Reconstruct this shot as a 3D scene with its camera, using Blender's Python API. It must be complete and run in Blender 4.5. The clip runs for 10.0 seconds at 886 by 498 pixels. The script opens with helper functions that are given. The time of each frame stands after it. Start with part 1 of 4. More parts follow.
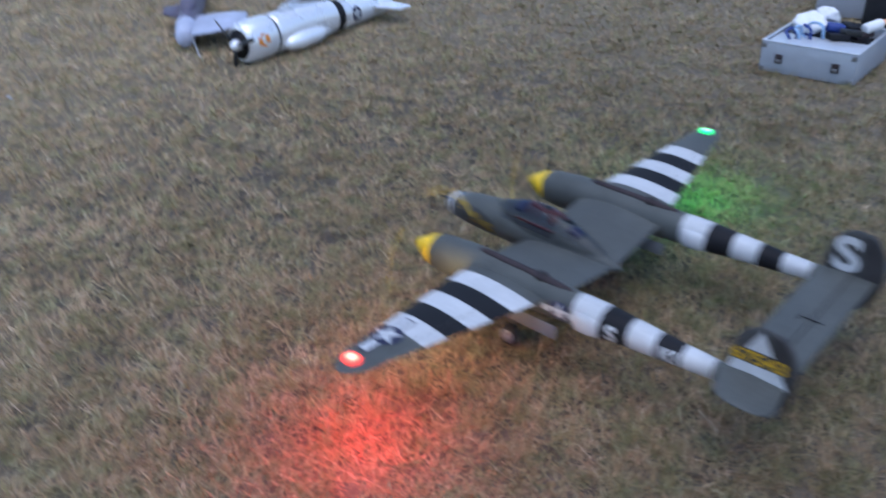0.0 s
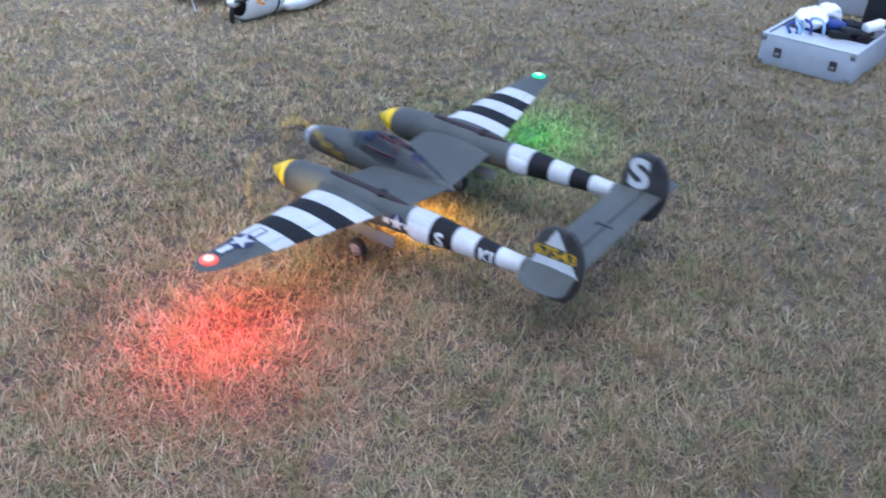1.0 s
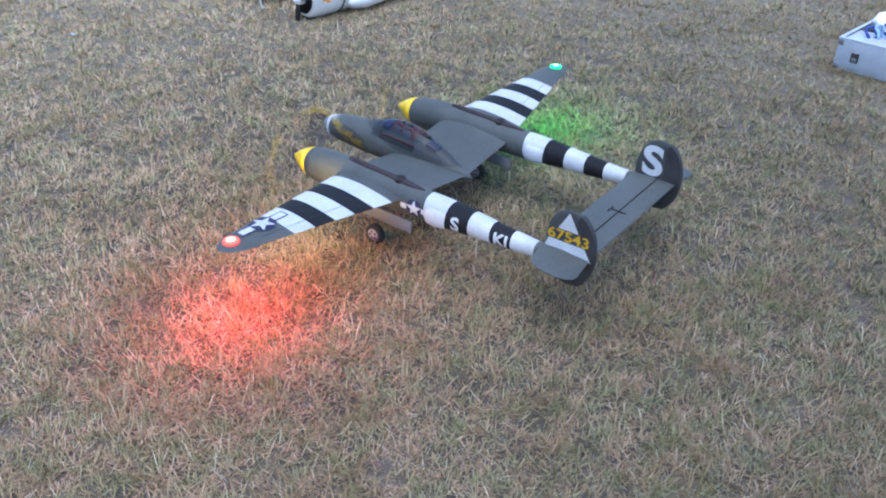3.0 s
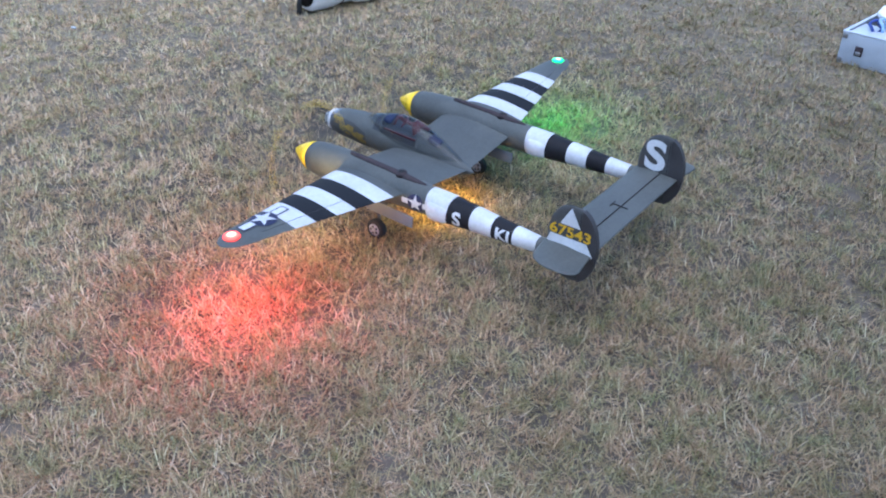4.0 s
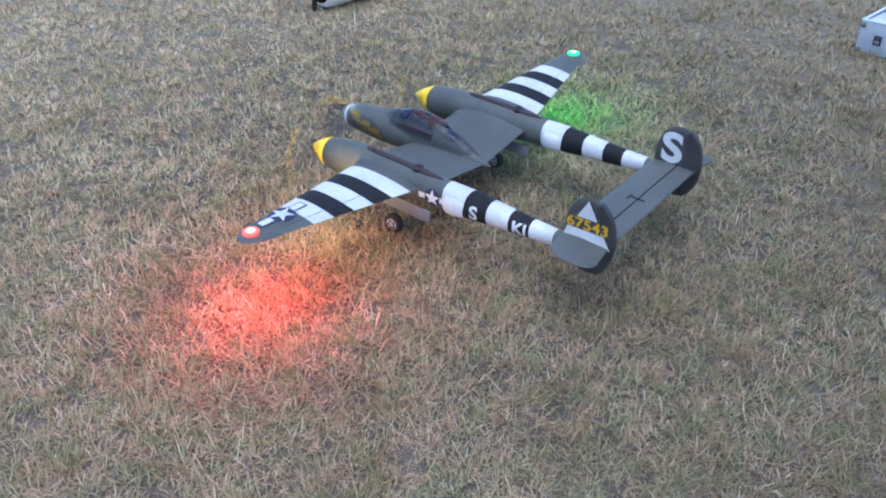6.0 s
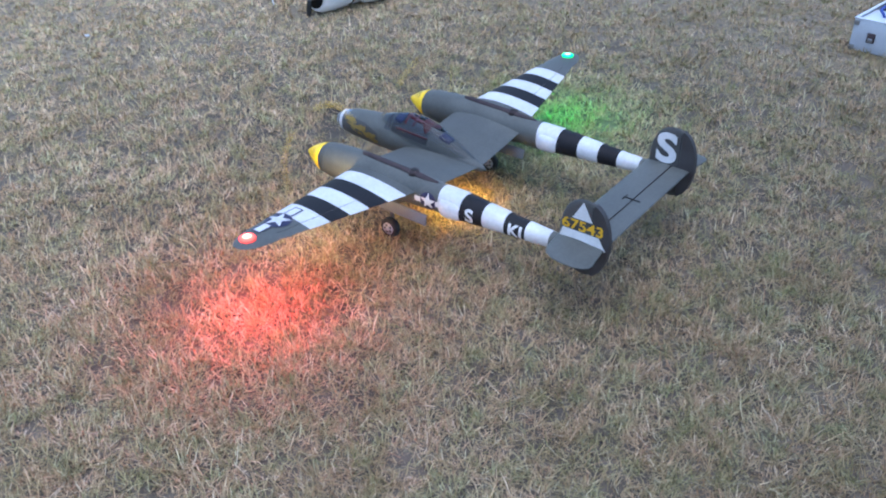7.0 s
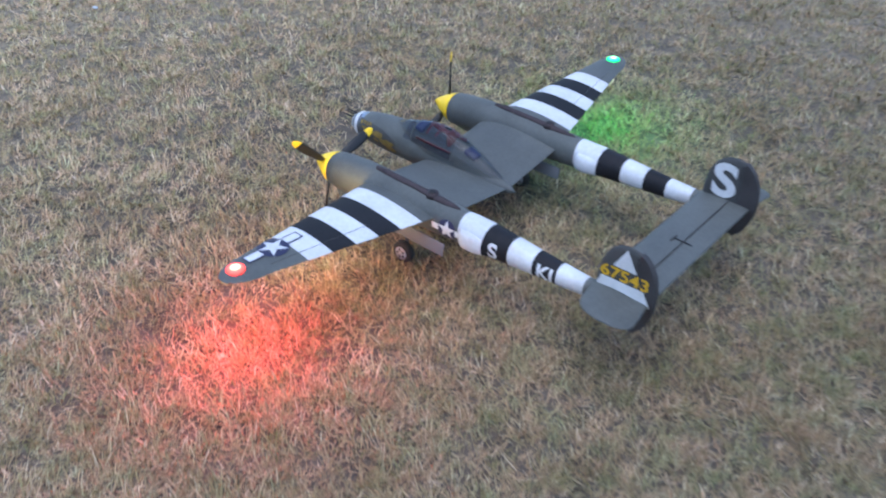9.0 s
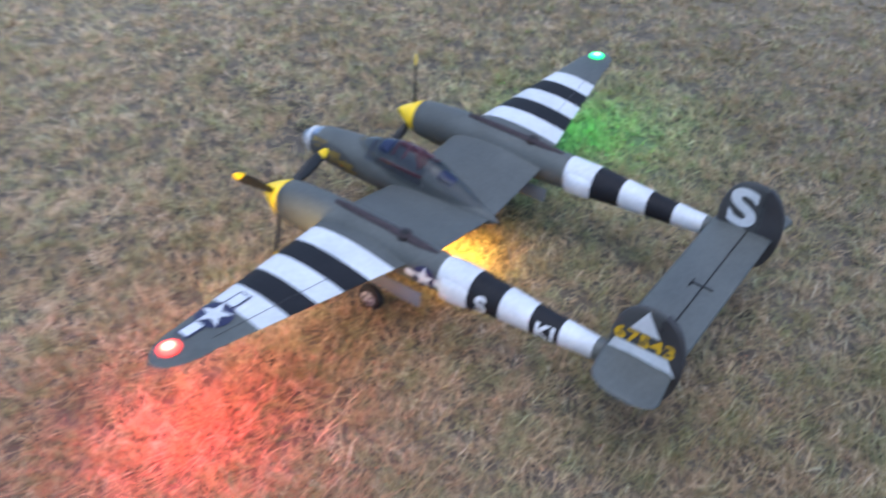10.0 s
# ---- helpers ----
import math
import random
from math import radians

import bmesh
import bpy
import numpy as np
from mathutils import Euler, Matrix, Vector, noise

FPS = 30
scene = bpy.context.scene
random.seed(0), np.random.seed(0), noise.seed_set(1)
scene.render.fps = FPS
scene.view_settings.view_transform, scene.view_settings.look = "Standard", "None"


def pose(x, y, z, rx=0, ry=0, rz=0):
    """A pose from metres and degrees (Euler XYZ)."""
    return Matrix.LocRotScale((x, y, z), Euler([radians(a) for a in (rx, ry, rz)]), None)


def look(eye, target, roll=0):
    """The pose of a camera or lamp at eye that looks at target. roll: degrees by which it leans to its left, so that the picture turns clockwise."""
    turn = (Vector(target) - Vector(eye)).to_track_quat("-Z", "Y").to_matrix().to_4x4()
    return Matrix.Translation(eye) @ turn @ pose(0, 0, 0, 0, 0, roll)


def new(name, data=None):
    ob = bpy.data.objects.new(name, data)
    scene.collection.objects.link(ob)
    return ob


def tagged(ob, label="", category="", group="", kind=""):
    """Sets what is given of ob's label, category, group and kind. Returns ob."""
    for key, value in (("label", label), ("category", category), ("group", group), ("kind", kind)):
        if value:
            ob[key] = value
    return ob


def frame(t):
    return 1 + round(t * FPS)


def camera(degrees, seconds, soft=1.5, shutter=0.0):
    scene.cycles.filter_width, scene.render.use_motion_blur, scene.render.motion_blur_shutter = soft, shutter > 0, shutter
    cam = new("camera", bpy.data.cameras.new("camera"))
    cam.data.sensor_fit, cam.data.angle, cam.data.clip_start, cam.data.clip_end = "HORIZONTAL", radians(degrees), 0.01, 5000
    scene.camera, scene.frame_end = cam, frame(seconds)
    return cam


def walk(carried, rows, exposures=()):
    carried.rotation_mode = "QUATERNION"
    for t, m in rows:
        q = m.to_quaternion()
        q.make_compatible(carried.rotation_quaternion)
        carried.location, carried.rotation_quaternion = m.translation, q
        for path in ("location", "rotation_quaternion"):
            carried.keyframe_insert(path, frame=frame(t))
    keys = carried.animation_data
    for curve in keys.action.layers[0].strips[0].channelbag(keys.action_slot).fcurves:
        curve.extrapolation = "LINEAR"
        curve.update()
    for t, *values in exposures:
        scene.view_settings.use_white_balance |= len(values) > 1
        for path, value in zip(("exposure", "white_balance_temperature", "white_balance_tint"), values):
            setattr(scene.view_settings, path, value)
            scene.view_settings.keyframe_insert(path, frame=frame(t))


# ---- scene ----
cam = camera(55.9, 10.0, soft=2.05, shutter=1.0)
PATH = [
    (0, (-1.818, -1.487, 1.297), (-0.391, -0.516, 0.286), -3.1),
    (0.2, (-1.821, -1.478, 1.309), (-0.390, -0.550, 0.264), -1.2),
    (0.5, (-1.822, -1.473, 1.315), (-0.403, -0.547, 0.253), -0.3),
    (1, (-1.813, -1.467, 1.322), (-0.4, -0.551, 0.243), 1.1),
    (1.5, (-1.822, -1.451, 1.318), (-0.441, -0.472, 0.253), 1.0),
    (2, (-1.813, -1.44, 1.322), (-0.467, -0.4, 0.269), -0.0),
    (2.5, (-1.809, -1.437, 1.318), (-0.465, -0.41, 0.25), 0.3),
    (4, (-1.796, -1.431, 1.315), (-0.468, -0.413, 0.22), 0.4),
    (4.5, (-1.8, -1.43, 1.314), (-0.472, -0.417, 0.215), 0.5),
    (5, (-1.807, -1.428, 1.316), (-0.48, -0.415, 0.215), 0.7),
    (5.5, (-1.806, -1.429, 1.317), (-0.498, -0.398, 0.211), 0.0),
    (7, (-1.804, -1.444, 1.323), (-0.501, -0.398, 0.223), -1.6),
    (7.5, (-1.79, -1.407, 1.314), (-0.484, -0.385, 0.196), -1.1),
    (8, (-1.752, -1.34, 1.292), (-0.435, -0.36, 0.149), -1.9),
    (8.5, (-1.631, -1.314, 1.314), (-0.353, -0.282, 0.173), -1.6),
    (9, (-1.545, -1.252, 1.291), (-0.308, -0.185, 0.138), 0.2),
    (9.5, (-1.418, -1.076, 1.255), (-0.197, -0.032, 0.064), -1.2),
    (10, (-1.308, -0.977, 1.244), (-0.029, -0.035, 0.03), 1.0),
]
walk(cam, [(t, look(eye, target, roll)) for t, eye, target, roll in PATH], [(0, 0.76, 5780, 12.0), (0.5, 1.06, 5660, 11.2), (1.0, 1.28, 5620, 10.8), (2.0, 1.42, 5610, 10.5), (8, 1.38, 5600, 10.4), (10, 1.25, 5900, 10.8)])


# ---- world and light: an open field at dusk under a pale sky ----
world = bpy.data.worlds.new("dusk_sky")
scene.world = world
world.use_nodes = True
wn, wl = world.node_tree.nodes, world.node_tree.links
sky = wn.new("ShaderNodeTexSky")
sky.sky_type, sky.sun_disc = "NISHITA", False
sky.sun_elevation, sky.sun_rotation = radians(72), radians(250)
sky.air_density, sky.dust_density, sky.ozone_density = 1.0, 1.5, 1.5
wl.new(sky.outputs[0], wn["Background"].inputs[0])
wn["Background"].inputs[1].default_value = 0.139

sun_data = bpy.data.lights.new("sun", "SUN")
sun_data.energy, sun_data.angle, sun_data.color = 0.59, radians(60), (0.92, 0.96, 1.0)
sun = new("sun", sun_data)
sun.matrix_world = look((-0.9, -0.3, 6.0), (0, 0, 0))


# ---- materials ----
def material(name, base, rough=0.6, metal=0.0, vary=0.15, scale=30.0, fine=300.0, bump=0.0, coat=0.0, spec=0.3, tint=None):
    """A painted or natural surface: two scales of noise in colour and roughness, fine relief."""
    m = bpy.data.materials.new(name)
    m.use_nodes = True
    n, l = m.node_tree.nodes, m.node_tree.links
    p = n["Principled BSDF"]
    tc = n.new("ShaderNodeTexCoord")
    a, b = n.new("ShaderNodeTexNoise"), n.new("ShaderNodeTexNoise")
    a.inputs["Scale"].default_value, b.inputs["Scale"].default_value = scale, fine
    a.inputs["Detail"].default_value = 5.0
    l.new(tc.outputs["Object"], a.inputs["Vector"])
    l.new(tc.outputs["Object"], b.inputs["Vector"])
    mix = n.new("ShaderNodeMath")
    mix.operation = "MULTIPLY_ADD"
    l.new(b.outputs[0], mix.inputs[0])
    mix.inputs[1].default_value = 0.5
    l.new(a.outputs[0], mix.inputs[2])
    ramp = n.new("ShaderNodeValToRGB")
    low = tint or [c * (1 - vary) for c in base]
    ramp.color_ramp.elements[0].position, ramp.color_ramp.elements[1].position = 0.5, 1.0
    ramp.color_ramp.elements[0].color = (*low, 1)
    ramp.color_ramp.elements[1].color = (*[min(1, c * (1 + vary)) for c in base], 1)
    l.new(mix.outputs[0], ramp.inputs[0])
    l.new(ramp.outputs[0], p.inputs["Base Color"])
    rr = n.new("ShaderNodeMapRange")
    rr.inputs["To Min"].default_value, rr.inputs["To Max"].default_value = max(0.02, rough - 0.12), min(1, rough + 0.12)
    l.new(a.outputs[0], rr.inputs[0])
    l.new(rr.outputs[0], p.inputs["Roughness"])
    p.inputs["Metallic"].default_value = metal
    p.inputs["Coat Weight"].default_value = coat
    p.inputs["Specular IOR Level"].default_value = spec
    if bump:
        bp = n.new("ShaderNodeBump")
        bp.inputs["Strength"].default_value, bp.inputs["Distance"].default_value = bump, 0.002
        l.new(b.outputs[0], bp.inputs["Height"])
        l.new(bp.outputs[0], p.inputs["Normal"])
    return m


def glow(name, color, strength):
    m = bpy.data.materials.new(name)
    m.use_nodes = True
    p = m.node_tree.nodes["Principled BSDF"]
    p.inputs["Base Color"].default_value = (*[min(1, c) for c in color], 1)
    p.inputs["Emission Color"].default_value = (*color, 1)
    p.inputs["Emission Strength"].default_value = strength
    return m


def lamp_and_halo(name, core, edge, strength, radius):
    """A glowing dome over a lamp: hottest at its bulb, the lamp's halo painted as a fading coloured edge."""
    m = glow(name, edge, strength)
    n, l = m.node_tree.nodes, m.node_tree.links
    tc, far, ramp, span = n.new("ShaderNodeTexCoord"), n.new("ShaderNodeVectorMath"), n.new("ShaderNodeValToRGB"), n.new("ShaderNodeMapRange")
    far.operation = "LENGTH"
    l.new(tc.outputs["Object"], far.inputs[0])
    l.new(far.outputs["Value"], span.inputs[0])
    span.inputs["From Max"].default_value = radius
    e = ramp.color_ramp.elements
    e[0].position, e[0].color = 0.36, (*core, 1)
    e[1].position, e[1].color = 1.0, (*[c * 0.12 for c in edge], 1)
    k = e.new(0.62)
    k.color = (*edge, 1)
    l.new(span.outputs[0], ramp.inputs[0])
    l.new(ramp.outputs[0], n["Principled BSDF"].inputs["Emission Color"])
    return m


olive = material("olive_drab_paint", (0.082, 0.087, 0.082), 0.5, spec=0.22, vary=0.18, scale=9, fine=120, bump=0.08)
# dark olive of fins and fittings, also used for the pod flank's painted shade
olive_dark = material("dark_olive_and_shade_paint", (0.045, 0.046, 0.046), 0.5, vary=0.25, scale=14, fine=150, bump=0.08)
rudder_paint = material("dark_rudder_paint", (0.034, 0.032, 0.033), 0.55, vary=0.3, scale=14, bump=0.08)
white = material("white_foam_paint", (0.49, 0.50, 0.51), 0.5, vary=0.15, scale=12, fine=120, bump=0.06)
black = material("black_foam_paint", (0.014, 0.014, 0.016), 0.55, spec=0.12, vary=0.25, scale=12, fine=120, bump=0.06)
yellow = material("yellow_plastic", (0.85, 0.56, 0.02), 0.35, vary=0.06, scale=20)
yellow_dull = material("dull_yellow_marking", (0.165, 0.115, 0.03), 0.55, vary=0.35, scale=60)
number_yellow = material("yellow_marking", (0.52, 0.31, 0.015), 0.5, vary=0.08, scale=60)
grey_under = material("light_grey_paint", (0.11, 0.118, 0.13), 0.5, vary=0.1, scale=20, bump=0.05)
navy = material("navy_marking", (0.022, 0.024, 0.06), 0.5, vary=0.15, scale=40)
rust = material("exhaust_rust", (0.036, 0.026, 0.028), 0.7, vary=0.45, scale=60, fine=300, bump=0.3)
rubber = material("tyre_rubber", (0.02, 0.02, 0.02), 0.8, vary=0.2, scale=60, bump=0.2)
alloy = material("grey_alloy", (0.22, 0.22, 0.23), 0.35, metal=0.6, vary=0.1, scale=60)
wheel_grey = material("grey_wheel_plastic", (0.26, 0.26, 0.28), 0.5, vary=0.15, scale=60)
silver = material("bare_silver_foil", (0.82, 0.84, 0.88), 0.30, metal=0.4, vary=0.08, scale=7, fine=60, bump=0.05)
prop_black = material("black_propeller_plastic", (0.02, 0.02, 0.02), 0.4, vary=0.2, scale=40)
chrome = material("pale_nose_metal", (0.30, 0.34, 0.40), 0.25, metal=0.6, vary=0.06, scale=30)
cockpit_red = material("red_seat_leather", (0.11, 0.026, 0.034), 0.5, vary=0.2, scale=60)
cockpit_dark = material("dark_cockpit_paint", (0.030, 0.034, 0.040), 0.5, vary=0.3, scale=50)
cockpit_blue = material("blue_cockpit_paint", (0.022, 0.032, 0.085), 0.5, vary=0.2, scale=60)
red_halo = lamp_and_halo("red_lamp_and_halo", (1.0, 0.72, 0.45), (1.0, 0.06, 0.04), 1.8, 0.023)
green_halo = lamp_and_halo("green_lamp_and_halo", (0.75, 1.0, 0.85), (0.05, 1.0, 0.22), 1.5, 0.022)
red_beam = glow("red_lamp_lens", (1.0, 0.02, 0.012), 4200)
green_beam = glow("green_lamp_lens", (0.02, 1.0, 0.06), 1700)
amber_beam = glow("amber_lamp_lens", (1.0, 0.56, 0.08), 2900)
landing_glow = glow("warm_landing_lamp", (1.0, 0.66, 0.24), 2700)

glass = bpy.data.materials.new("canopy_glass")
glass.use_nodes = True
gp = glass.node_tree.nodes["Principled BSDF"]
gp.inputs["Transmission Weight"].default_value, gp.inputs["Roughness"].default_value, gp.inputs["IOR"].default_value = 1.0, 0.05, 1.3
gp.inputs["Base Color"].default_value = (0.54, 0.58, 0.64, 1)


# ---- building helpers ----
def part(name, bm, mats, parent=None, label="", smooth=True, loc=None):
    me = bpy.data.meshes.new(name)
    bmesh.ops.recalc_face_normals(bm, faces=bm.faces)
    bm.to_mesh(me)
    bm.free()
    for m in (mats if isinstance(mats, (list, tuple)) else [mats]):
        me.materials.append(m)
    me.polygons.foreach_set("use_smooth", [smooth] * len(me.polygons))
    ob = new(name, me)
    ob.parent = parent
    if loc is not None:
        ob.matrix_basis = loc
    if label:
        tagged(ob, label)
    return ob


def thing(name, label, category, m=None, group="", kind=""):
    ob = new(name)
    ob.matrix_basis = m or Matrix()
    return tagged(ob, label, category, group, kind)


def loft(rings, slots=None, caps=True, bm=None):
    """Skins rings of equal count; slots gives each band's material slot."""
    bm = bm or bmesh.new()
    vs = [[bm.verts.new(p) for p in r] for r in rings]
    n = len(rings[0])
    for i in range(len(vs) - 1):
        for k in range(n):
            f = bm.faces.new((vs[i][k], vs[i][(k + 1) % n], vs[i + 1][(k + 1) % n], vs[i + 1][k]))
            f.material_index = slots[i] if slots else 0
    if caps:
        for i, r in ((0, vs[0][::-1]), (-1, vs[-1])):
            f = bm.faces.new(r)
            f.material_index = slots[i] if slots else 0
    return bm


def oval(x, y, z, w, h, n=24, power=2.0):
    out = []
    for k in range(n):
        a = 2 * math.pi * k / n
        c, s = math.cos(a), math.sin(a)
        out.append((x + w * math.copysign(abs(c) ** (2 / power), c), y, z + h * math.copysign(abs(s) ** (2 / power), s)))
    return out


def box(bm, size, m=None, bevel=0.0, slot=0):
    r = bmesh.ops.create_cube(bm, size=1.0)
    bmesh.ops.transform(bm, matrix=(m or Matrix()) @ Matrix.Diagonal((*size, 1)), verts=r["verts"])
    fs = {f for v in r["verts"] for f in v.link_faces}
    if bevel:
        es = list({e for v in r["verts"] for e in v.link_edges})
        fs |= set(bmesh.ops.bevel(bm, geom=es, offset=bevel, segments=2, affect="EDGES", profile=0.5)["faces"])
    for f in fs:
        if f.is_valid:
            f.material_index = slot
    return bm


def tube(bm, a, b, r0, r1=None, n=12, slot=0):
    """A tapered rod from a to b."""
    a, b = Vector(a), Vector(b)
    r1 = r0 if r1 is None else r1
    m = Matrix.Translation((a + b) / 2) @ (b - a).to_track_quat("Z", "Y").to_matrix().to_4x4()
    r = bmesh.ops.create_cone(bm, cap_ends=True, segments=n, radius1=r0, radius2=r1, depth=(b - a).length, matrix=m)
    for f in {f for v in r["verts"] for f in v.link_faces}:
        f.material_index = slot
    return bm


def sweep(pts, r, n=8, closed=False):
    """A round cable or rail bent along points, one skin."""
    pts = [Vector(p) for p in pts]
    rings, m = [], len(pts)
    for i, p in enumerate(pts):
        ahead = pts[(i + 1) % m] if closed or i + 1 < m else p
        back = pts[i - 1] if closed or i else p
        t = (ahead - back).normalized()
        u = t.orthogonal() if i == 0 else (u - t * u.dot(t))
        u.normalize()
        w = t.cross(u)
        rings.append([p + (u * math.cos(2 * math.pi * k / n) + w * math.sin(2 * math.pi * k / n)) * r for k in range(n)])
    return loft(rings + (rings[:1] if closed else []), caps=not closed)


def plate(points, thick, axis):
    """A flat outline (pairs) with thickness along an axis, centred on it, its rim rounded by an inset ring."""
    def put(u, v, w):
        return {"x": (w, u, v), "y": (u, w, v), "z": (u, v, w)}[axis]
    cu, cv = sum(p[0] for p in points) / len(points), sum(p[1] for p in points) / len(points)
    rings = []
    for f, w in ((0.55, -0.5), (0.86, -0.42), (0.97, -0.22), (1.0, 0.0), (0.97, 0.22), (0.86, 0.42), (0.55, 0.5)):
        rings.append([put(cu + (u - cu) * f, cv + (v - cv) * f, w * thick) for u, v in points])
    return loft(rings)


def flat(polys):
    """Flat polygons in x and y."""
    bm = bmesh.new()
    for poly in polys:
        bm.faces.new([bm.verts.new((u, v, 0)) for u, v in poly])
    bmesh.ops.triangulate(bm, faces=bm.faces)
    return bm


def text(words, height, bold=0.014):
    """Letters of Blender's own font as a flat mesh, centred, scaled to a height."""
    cu = bpy.data.curves.new("letters", "FONT")
    cu.body, cu.align_x = words, "CENTER"
    cu.offset = bold
    ob = bpy.data.objects.new("letters", cu)
    me = bpy.data.meshes.new_from_object(ob)
    bm = bmesh.new()
    bm.from_mesh(me)
    bpy.data.objects.remove(ob)
    lo, hi = min(v.co.y for v in bm.verts), max(v.co.y for v in bm.verts)
    mid = (min(v.co.x for v in bm.verts) + max(v.co.x for v in bm.verts)) / 2
    k = height / (hi - lo)
    for v in bm.verts:
        v.co = ((v.co.x - mid) * k, (v.co.y - (lo + hi) / 2) * k, 0)
    return bm


def wrap(bm, place, step=0.006):
    """Cuts a flat marking into a fine grid and lays it on a surface: place(u, v) gives the point."""
    for ax in (0, 1):
        lo, hi = min(v.co[ax] for v in bm.verts), max(v.co[ax] for v in bm.verts)
        c = lo + step
        while c < hi:
            co, no = [0, 0, 0], [0, 0, 0]
            co[ax], no[ax] = c, 1
            bmesh.ops.bisect_plane(bm, geom=bm.verts[:] + bm.edges[:] + bm.faces[:], plane_co=co, plane_no=no, dist=1e-6)
            c += step
    for v in bm.verts:
        v.co = place(v.co.x, v.co.y)
    return bm


def star_points(r, inner=0.4):
    return [(math.sin(math.pi * k / 5) * (r if k % 2 == 0 else r * inner), math.cos(math.pi * k / 5) * (r if k % 2 == 0 else r * inner)) for k in range(10)]


# ---- ground ----
GROUND = -0.014


def ground_height(x, y):
    return GROUND - 0.004 + 0.002 * noise.noise((x * 1.7, y * 1.7, 0.3)) + 0.002 * noise.noise((x * 6, y * 6, 2.0))


def build_ground():
    bm = bmesh.new()
    xs = [-300, -60, -15, -5] + [-3 + 0.08 * i for i in range(120)] + [9, 20, 70, 300]
    ys = [-300, -60, -15, -6] + [-4 + 0.08 * i for i in range(130)] + [9, 20, 70, 300]
    vs = [[bm.verts.new((x, y, ground_height(x, y))) for x in xs] for y in ys]
    for j in range(len(ys) - 1):
        for i in range(len(xs) - 1):
            bm.faces.new((vs[j][i], vs[j][i + 1], vs[j + 1][i + 1], vs[j + 1][i]))
    m = material("dry_thatch_soil", (0.085, 0.070, 0.055), 0.95, vary=0.55, scale=14, fine=170, bump=1.0)
    # away from the mown middle the soil is covered with pale thatch
    n, l = m.node_tree.nodes, m.node_tree.links
    tc, gap, span, mix = n.new("ShaderNodeTexCoord"), n.new("ShaderNodeVectorMath"), n.new("ShaderNodeMapRange"), n.new("ShaderNodeMix")
    gap.operation, mix.data_type = "DISTANCE", "RGBA"
    gap.inputs[1].default_value = (0.1, -0.1, 0)
    span.inputs["From Min"].default_value, span.inputs["From Max"].default_value = 1.0, 2.6
    thatch, tone = n.new("ShaderNodeTexNoise"), n.new("ShaderNodeValToRGB")
    thatch.inputs["Scale"].default_value, thatch.inputs["Detail"].default_value = 45.0, 6.0
    tone.color_ramp.elements[0].position, tone.color_ramp.elements[0].color = 0.35, (0.10, 0.083, 0.06, 1)
    tone.color_ramp.elements[1].position, tone.color_ramp.elements[1].color = 0.66, (0.27, 0.225, 0.16, 1)
    l.new(tc.outputs["Object"], gap.inputs[0])
    l.new(tc.outputs["Object"], thatch.inputs["Vector"])
    l.new(thatch.outputs[0], tone.inputs[0])
    l.new(gap.outputs["Value"], span.inputs[0])
    l.new(span.outputs[0], mix.inputs["Factor"])
    l.new(n["Principled BSDF"].inputs["Base Color"].links[0].from_socket, mix.inputs["A"])
    l.new(tone.outputs[0], mix.inputs["B"])
    l.new(mix.outputs["Result"], n["Principled BSDF"].inputs["Base Color"])
    tagged(part("ground", bm, m), "dry brown thatch and soil of a mown field", "ground", kind="structure")


